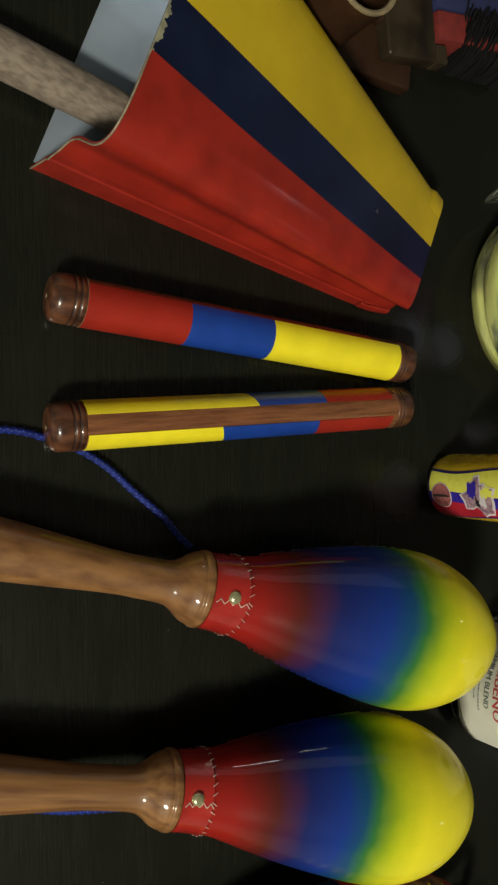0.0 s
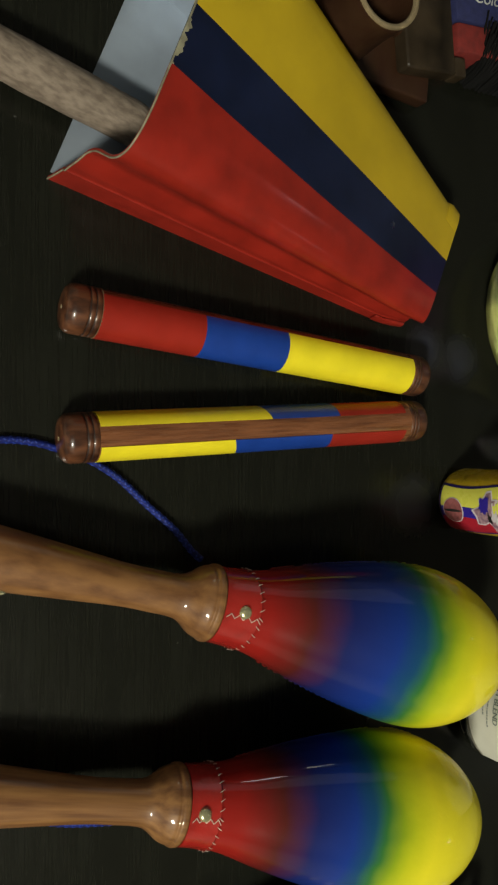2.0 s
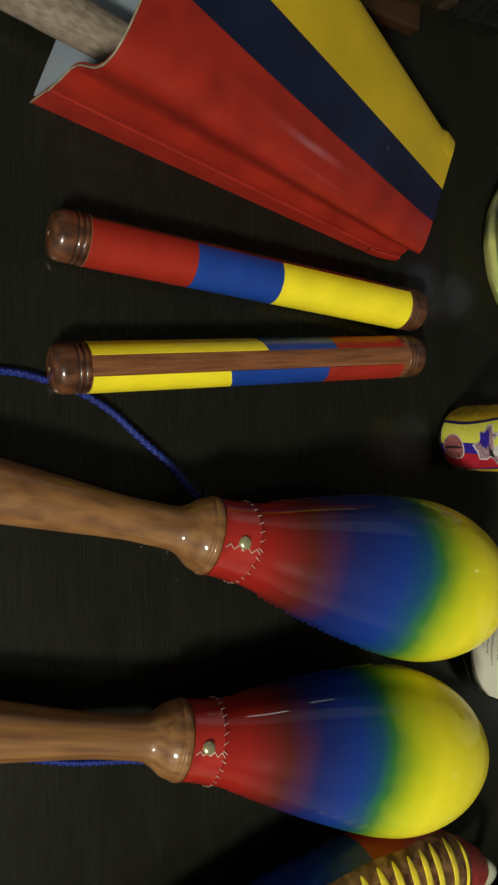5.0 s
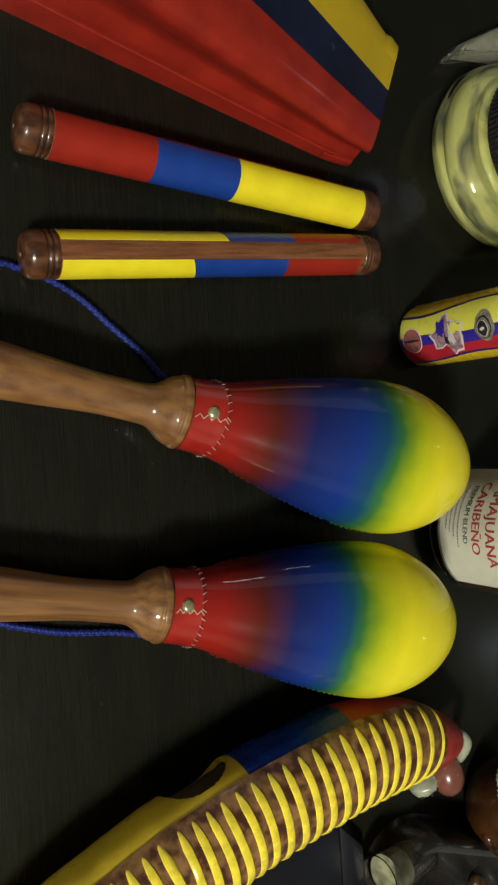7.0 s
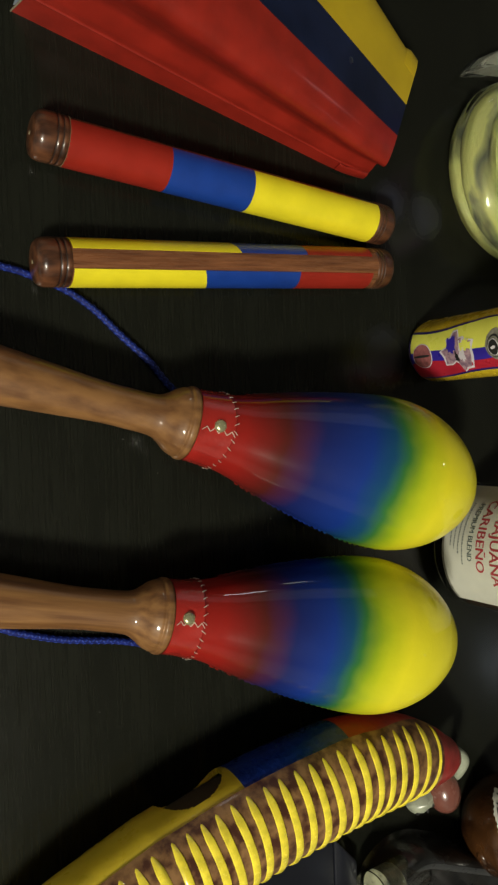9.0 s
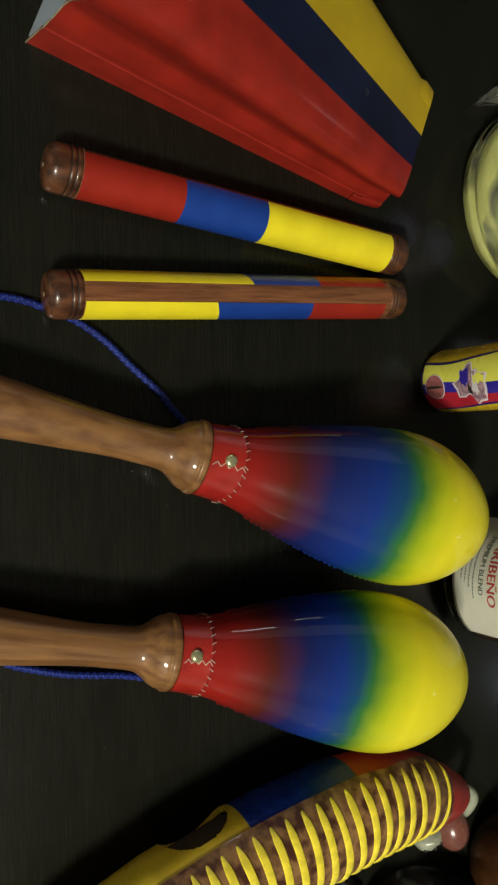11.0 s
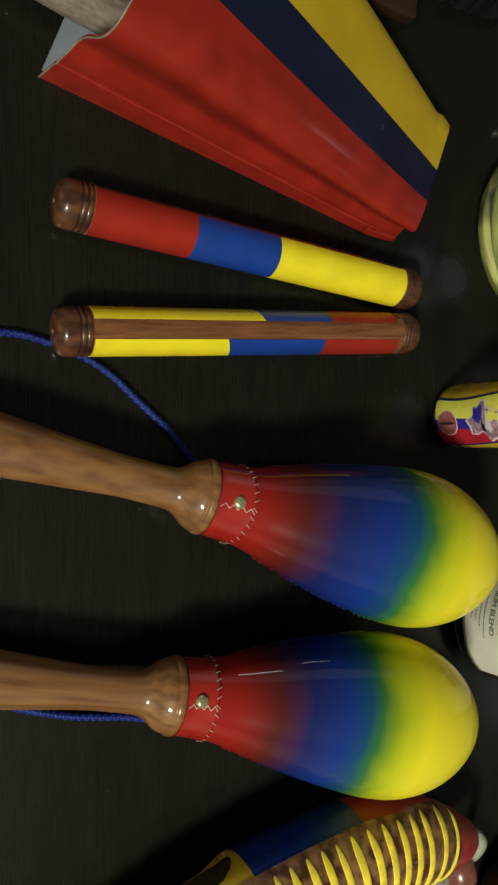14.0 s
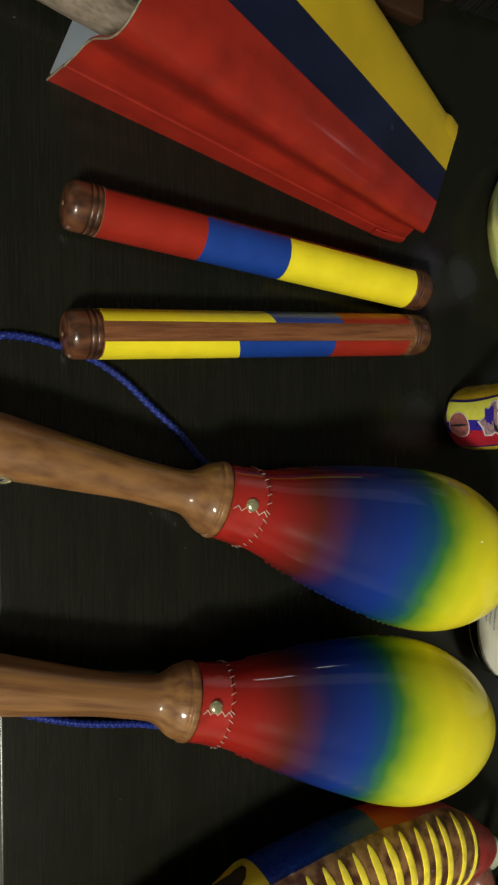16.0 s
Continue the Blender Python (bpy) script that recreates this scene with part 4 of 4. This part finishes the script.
tag = part("purple_label", surface(lambda d, z: on_drum(d, z), span(-62, 46, 30), span(0.0580, 0.108, 4), 0.0002), PURPLE, drum, "purple paper label")
part("white_panel", surface(lambda d, z: on_drum(d, z, 0.001), span(4, 38, 12), span(0.0605, 0.105, 4), 0.0002), LABEL_PAPER, tag)
for i in range(9):
    z = 0.0625 + 0.0040 * i
    part("code_bar", surface(lambda d, q: on_drum(d, q, 0.0014), span(9, 33, 8), [z, z + 0.0014 + 0.0009 * rng.random()], 0.0001), BLACK_PAINT, tag, smooth=False)
part("lilac_bar", surface(lambda d, z: on_drum(d, z, 0.001), span(-34, -12, 8), span(0.0595, 0.0655, 2), 0.0002), mat("lilac_print", (0.42, 0.24, 0.45), 0.4), tag)

for pane in (flask.children[0], bottle.children[0]):
    pane.visible_shadow = False

# ---------------------------------------------------------------- clear wedge beside the flask
bm = bmesh.new()
pts = [(-0.1495, 0.1945, 0.004), (-0.1630, 0.2060, 0.004), (-0.1900, 0.2600, 0.004), (-0.1560, 0.2600, 0.004), (-0.152, 0.2000, 0.022), (-0.161, 0.2090, 0.020), (-0.186, 0.2600, 0.030), (-0.158, 0.2600, 0.032)]
vs = [bm.verts.new(p) for p in pts]
for f in ((0, 1, 2, 3), (4, 7, 6, 5), (0, 4, 5, 1), (1, 5, 6, 2), (2, 6, 7, 3), (3, 7, 4, 0)):
    bm.faces.new([vs[i] for i in f])
bmesh.ops.bevel(bm, geom=bm.edges[:], offset=0.0015, segments=2, affect="EDGES")
for v in bm.verts:
    v.co.z -= 0.004 - 0.0003
wedge = tagged(link("plastic_wedge", bm, CLEAR_PLASTIC, sharp=25), "clear pointed plastic wedge with a pale insert, on the table", "ornament")
bm = bmesh.new()
vs = [bm.verts.new(p) for p in ((-0.1535, 0.2010, 0.006), (-0.1620, 0.2095, 0.006), (-0.1850, 0.2560, 0.006), (-0.1590, 0.2560, 0.006), (-0.1545, 0.2040, 0.013), (-0.1610, 0.2110, 0.013), (-0.1830, 0.2560, 0.018), (-0.1600, 0.2560, 0.018))]
for f in ((0, 1, 2, 3), (4, 7, 6, 5), (0, 4, 5, 1), (1, 5, 6, 2), (2, 6, 7, 3), (3, 7, 4, 0)):
    bm.faces.new([vs[i] for i in f])
part("insert", bm, mat("pale_grey_insert", (0.40, 0.40, 0.32), 0.4, var=0.2, scale=60), wedge, "pale grey insert", smooth=False)

tumbler = thing("drinking_glass", "small clear drinking glass behind the yellow can", "glass", Matrix.Translation((0.001, 0.2705, 0)))
part("glass_wall", lathe([(0.0004, 0.0), (0.0004, 0.0205), (0.002, 0.0215), (0.080, 0.0245), (0.0806, 0.0238), (0.080, 0.0230), (0.012, 0.0200), (0.010, 0.018), (0.010, 0.0)], 48, False), BOTTLE_GLASS, tumbler)

# ---------------------------------------------------------------- brown nut-like bottle with a torn label
nut = thing("round_brown_jar", "round glossy dark brown jar with a torn white label", "jar", Matrix.Translation((0.377, 0.200, 0)))
part("body", lathe(smooth_profile([(0.0, 0.0), (0.0, 0.014), (0.003, 0.023), (0.012, 0.0315), (0.026, 0.0355), (0.044, 0.0335), (0.056, 0.024), (0.062, 0.012), (0.070, 0.010), (0.076, 0.010), (0.076, 0.0)], 70), 56, False), NUT_BROWN, nut, sharp=60)


def on_nut(deg, z, out=0.0006):
    r = float(np.interp(z, [0.012, 0.026, 0.036, 0.044, 0.051, 0.056, 0.062], [0.0315, 0.0355, 0.0352, 0.0335, 0.0288, 0.024, 0.0125])) + out
    return Vector((r * math.sin(radians(deg)), -r * math.cos(radians(deg)), z))


def label_foot(d):
    """The torn label's lower edge climbs along the jar."""
    return 0.0285 + 0.00041 * (d + 62)


torn = part("torn_label", surface(lambda d, s: on_nut(d, label_foot(d) + (1 - s) * (0.0005 * math.sin(d * 0.4) + 0.0005 * math.sin(d * 1.3)) + s * 0.0155), span(-62, 2, 46), span(0, 1, 8), 0.0003), TORN_PAPER, nut, "torn white label")
cu = bpy.data.curves.new("text", "FONT")
cu.body, cu.size, cu.align_x, cu.resolution_u = "ME", 0.0108, "LEFT", 3
ob = bpy.data.objects.new("text", cu)
scene.collection.objects.link(ob)
me = bpy.data.meshes.new_from_object(ob.evaluated_get(bpy.context.evaluated_depsgraph_get()))
bpy.data.objects.remove(ob)
bm = bmesh.new()
bm.from_mesh(me)
bmesh.ops.triangulate(bm, faces=bm.faces[:])
bmesh.ops.subdivide_edges(bm, edges=bm.edges[:], cuts=1)
for v in bm.verts:
    d = -58 + math.degrees(v.co.x / 0.036)
    v.co = on_nut(d, label_foot(d) + 0.0030 + v.co.y, 0.0013)
part("lettering", bm, BLACK_PAINT, torn, "black capital letters", smooth=False)
for d0 in (-21.0, -11.0):
    part("print_bar", surface(lambda d, s: on_nut(d, label_foot(d) + 0.0026 + s * 0.0078, 0.0013), span(d0, d0 + 6.0, 4), span(0, 1, 3), 0.0002), BLACK_PAINT, torn, smooth=False)

part("knob", blob(on_nut(20, 0.031, -0.001), (0.0055, 0.0030, 0.0042), 20), NUT_BROWN, nut)

# ---------------------------------------------------------------- smoky plastic tray with a small clear cup in it
tray = thing("plastic_tray", "smoky clear plastic tray with rounded corner holding small items", "tray")


def rounded(x0, y0, x1, y1, r, n=10):
    out = []
    for cx, cy, a0 in ((x1 - r, y1 - r, 0), (x0 + r, y1 - r, 90), (x0 + r, y0 + r, 180), (x1 - r, y0 + r, 270)):
        for i in range(n + 1):
            a = radians(a0 + 90 * i / n)
            out.append((cx + r * math.cos(a), cy + r * math.sin(a)))
    return out


bm = bmesh.new()
turn = Matrix.Translation((0.463, 0.158, 0)) @ Matrix.Rotation(radians(-22), 4, "Z")
levels = [(0.0, 0.0), (0.004, -0.003), (0.026, -0.006), (0.028, -0.0105), (0.0282, -0.0125), (0.026, -0.0150), (0.010, -0.0130), (0.006, -0.018)]
rings = []
for z, grow in levels:
    rings.append([bm.verts.new(turn @ Vector((x, y, z + 0.0004))) for x, y in rounded(-0.075 - grow * 1.0, -0.095 - grow, 0.075 + grow, 0.095 + grow, 0.040 + grow)])
rows = [[v.co.copy() for v in ring] for ring in rings]
bm.free()
for name, lo, hi, m, label in (("tray_wall", 0, 3, GREY_PLASTIC, ""), ("tray_rim", 3, 5, TRAY_RIM, "thick rounded smoky rim"), ("tray_floor", 5, 7, GREY_PLASTIC, "")):
    bm = bmesh.new()
    loops = [[bm.verts.new(p) for p in row] for row in rows[lo:hi + 1]]
    for a, b in zip(loops, loops[1:]):
        for i in range(len(a)):
            bm.faces.new((a[i], a[(i + 1) % len(a)], b[(i + 1) % len(b)], b[i]))
    if name == "tray_wall":
        bm.faces.new(loops[0][::-1])
    if name == "tray_floor":
        bm.faces.new(loops[-1])
    part(name, bm, m, tray, label, sharp=60)
cup = thing("small_clear_cup", "small clear plastic cup lying in the smoky tray", "cup", Matrix.Translation((0.3890, 0.0800, 0.0230)) @ Matrix.Rotation(radians(80), 4, "X") @ Matrix.Rotation(radians(30), 4, "Z"))
part("cup_wall", lathe([(-0.045, 0.0), (-0.045, 0.0115), (-0.044, 0.0122), (0.0, 0.0145), (0.0005, 0.0140), (-0.043, 0.0115), (-0.0435, 0.0)], 40, False), CLEAR_PLASTIC, cup)
part("cup_filling", lathe([(-0.020, 0.0), (-0.020, 0.0112), (-0.006, 0.0125), (-0.006, 0.0)], 30, False), mat("cloudy_filling", (0.26, 0.26, 0.17), 0.3, var=0.3, scale=120), cup, "cloudy pale filling")
rng = random.Random(12)
for i in range(9):
    c = turn @ Vector((-0.045 + 0.075 * rng.random(), -0.05 + 0.13 * rng.random(), 0.0105))
    tagged(link("sweet", blob(c, (0.006 + 0.004 * rng.random(), 0.006 + 0.003 * rng.random(), 0.0045), 90 * rng.random(), 0.3, 16), AMBER), "small amber glossy lump inside the smoky tray", "sweet", "lumps in the tray")

# ---------------------------------------------------------------- flat slate-black slab beside the tray
case = thing("flat_case", "flat slate-black slab in two panels beside the smoky tray", "case")
part("lid_panel", box(0.3545, 0.470, -0.030, 0.0605, 0.0004, 0.010, 0.0012, 2), SLATE, case, sharp=30)
bm = box(0.3545, 0.470, 0.0615, 0.0790, 0.0004, 0.0098, 0.0012, 2)
for v in bm.verts:
    v.co.x += max(0.0, v.co.y - 0.0615) * 1.1 * (1 if v.co.x < 0.40 else 0)
part("side_panel", bm, SLATE, case, sharp=30)

# ---------------------------------------------------------------- carved wooden piece, acrylic block and felt cap
carving = thing("wooden_cup_stand", "dark carved wooden stand with a round cup", "ornament", Matrix.Translation((-0.2090, 0.1215, 0)) @ Matrix.Rotation(radians(-5), 4, "Z"))
part("base", box(-0.120, 0.0, -0.116, 0.0, 0.0, 0.011, 0.002), CARVED_WOOD, carving)
part("upper_block", box(-0.116, -0.030, -0.112, -0.029, 0.0112, 0.022, 0.004), CARVED_WOOD, carving)
bm = lathe(smooth_profile([(0.0112, 0.0), (0.0112, 0.020), (0.030, 0.0205), (0.060, 0.0195), (0.0790, 0.0200), (0.0800, 0.0185), (0.0790, 0.0170), (0.060, 0.0165), (0.048, 0.014), (0.048, 0.0)], 50), 40, False)
bmesh.ops.translate(bm, vec=(-0.0057, -0.0894, 0), verts=bm.verts)
part("cup", bm, CARVED_WOOD, carving, sharp=60)
bm = lathe([(0.0795, 0.0200), (0.0808, 0.0198), (0.0812, 0.0185), (0.0806, 0.0172), (0.0795, 0.0168)], 40, False)
bmesh.ops.translate(bm, vec=(-0.0057, -0.0894, 0), verts=bm.verts)
part("cup_rim", bm, PALE_WOOD, carving, "pale bare wood rim")

block = thing("acrylic_block", "smoky brown resin souvenir block beside a carved wooden stand", "block", Matrix.Translation((-0.2205, 0.0939, 0.0003)) @ Matrix.Rotation(radians(95.6), 4, "Z"))
part("slab", box(0.0, 0.0400, 0.0, 0.055, 0.0112, 0.0240, 0.003, 3), BLOCK_RESIN, block, sharp=25)
part("foot", box(0.0403, 0.0497, 0.0, 0.0125, 0.0112, 0.0225, 0.0015, 2), BLOCK_RESIN, block, sharp=25)
plaque = thing("souvenir_plaque", "navy and red printed souvenir plaque with white script", "plaque", Matrix.Translation((-0.2395, 0.1352, 0.0)) @ Matrix.Rotation(radians(95.6), 4, "Z"))
part("red_panel", box(0.0, 0.060, 0.0, 0.0198, 0.0, 0.0240, 0.003, 2), CLOTH_RED, plaque, "dull red printed band", sharp=30)
navy_panel = part("navy_panel", box(0.0, 0.060, 0.0201, 0.0551, 0.0, 0.0244, 0.001, 2), CLOTH_BLUE, plaque, "navy printed band", sharp=30)
cu = bpy.data.curves.new("text", "FONT")
cu.body, cu.size, cu.shear, cu.extrude = "Colo", 0.0115, 0.3, 0.0001
ob = bpy.data.objects.new("text", cu)
scene.collection.objects.link(ob)
me = bpy.data.meshes.new_from_object(ob.evaluated_get(bpy.context.evaluated_depsgraph_get()))
bpy.data.objects.remove(ob)
bm = bmesh.new()
bm.from_mesh(me)
bmesh.ops.transform(bm, matrix=Matrix.Translation((0.0151, 0.0333, 0.0247)) @ Matrix.Rotation(radians(0.6), 4, "Z"), verts=bm.verts)
part("lettering", bm, mat("pale_script_print", (0.42, 0.43, 0.42), 0.5), navy_panel, "pale script lettering", smooth=False)

# ---------------------------------------------------------------- black tassel beside the plaque
bm = bmesh.new()
rng = random.Random(31)
for i in range(200):
    x, y = -0.232 - 0.014 * rng.random(), 0.158 + 0.046 * rng.random()
    lean = rng.uniform(-0.006, 0.006)
    tip = Vector((x - 0.016 - 0.008 * rng.random(), y + lean, 0.026 + 0.006 * rng.random()))
    tube([(x, y, 0.001), ((x + tip.x) / 2 + 0.004, y + lean / 3, 0.018), tip], 0.0013, 5, bm, lambda s: 1.1 - 0.7 * s)
tagged(link("tassel", bm, BLACK_YARN), "black yarn tassel lying against the printed plaque", "tassel", kind="stuff")

# ---------------------------------------------------------------- specks of dust on the tabletop
bm = bmesh.new()
rng = random.Random(21)
for x, y in ((-0.098, -0.020), (0.098, -0.066), (0.118, -0.046), (-0.152, -0.135), (0.150, 0.028), (0.246, -0.085)):
    bmesh.ops.create_icosphere(bm, subdivisions=1, radius=0.0003 + 0.0002 * rng.random(), matrix=Matrix.Translation((x, y, 0.0002)) @ Matrix.Rotation(3 * rng.random(), 4, "Z") @ Matrix.Diagonal((2.0, 1, 0.35, 1)))
tagged(link("dust", bm, mat("grey_dust", (0.045, 0.045, 0.04), 0.8)), "pale grey dust specks on the dark tabletop", "dust", kind="stuff")
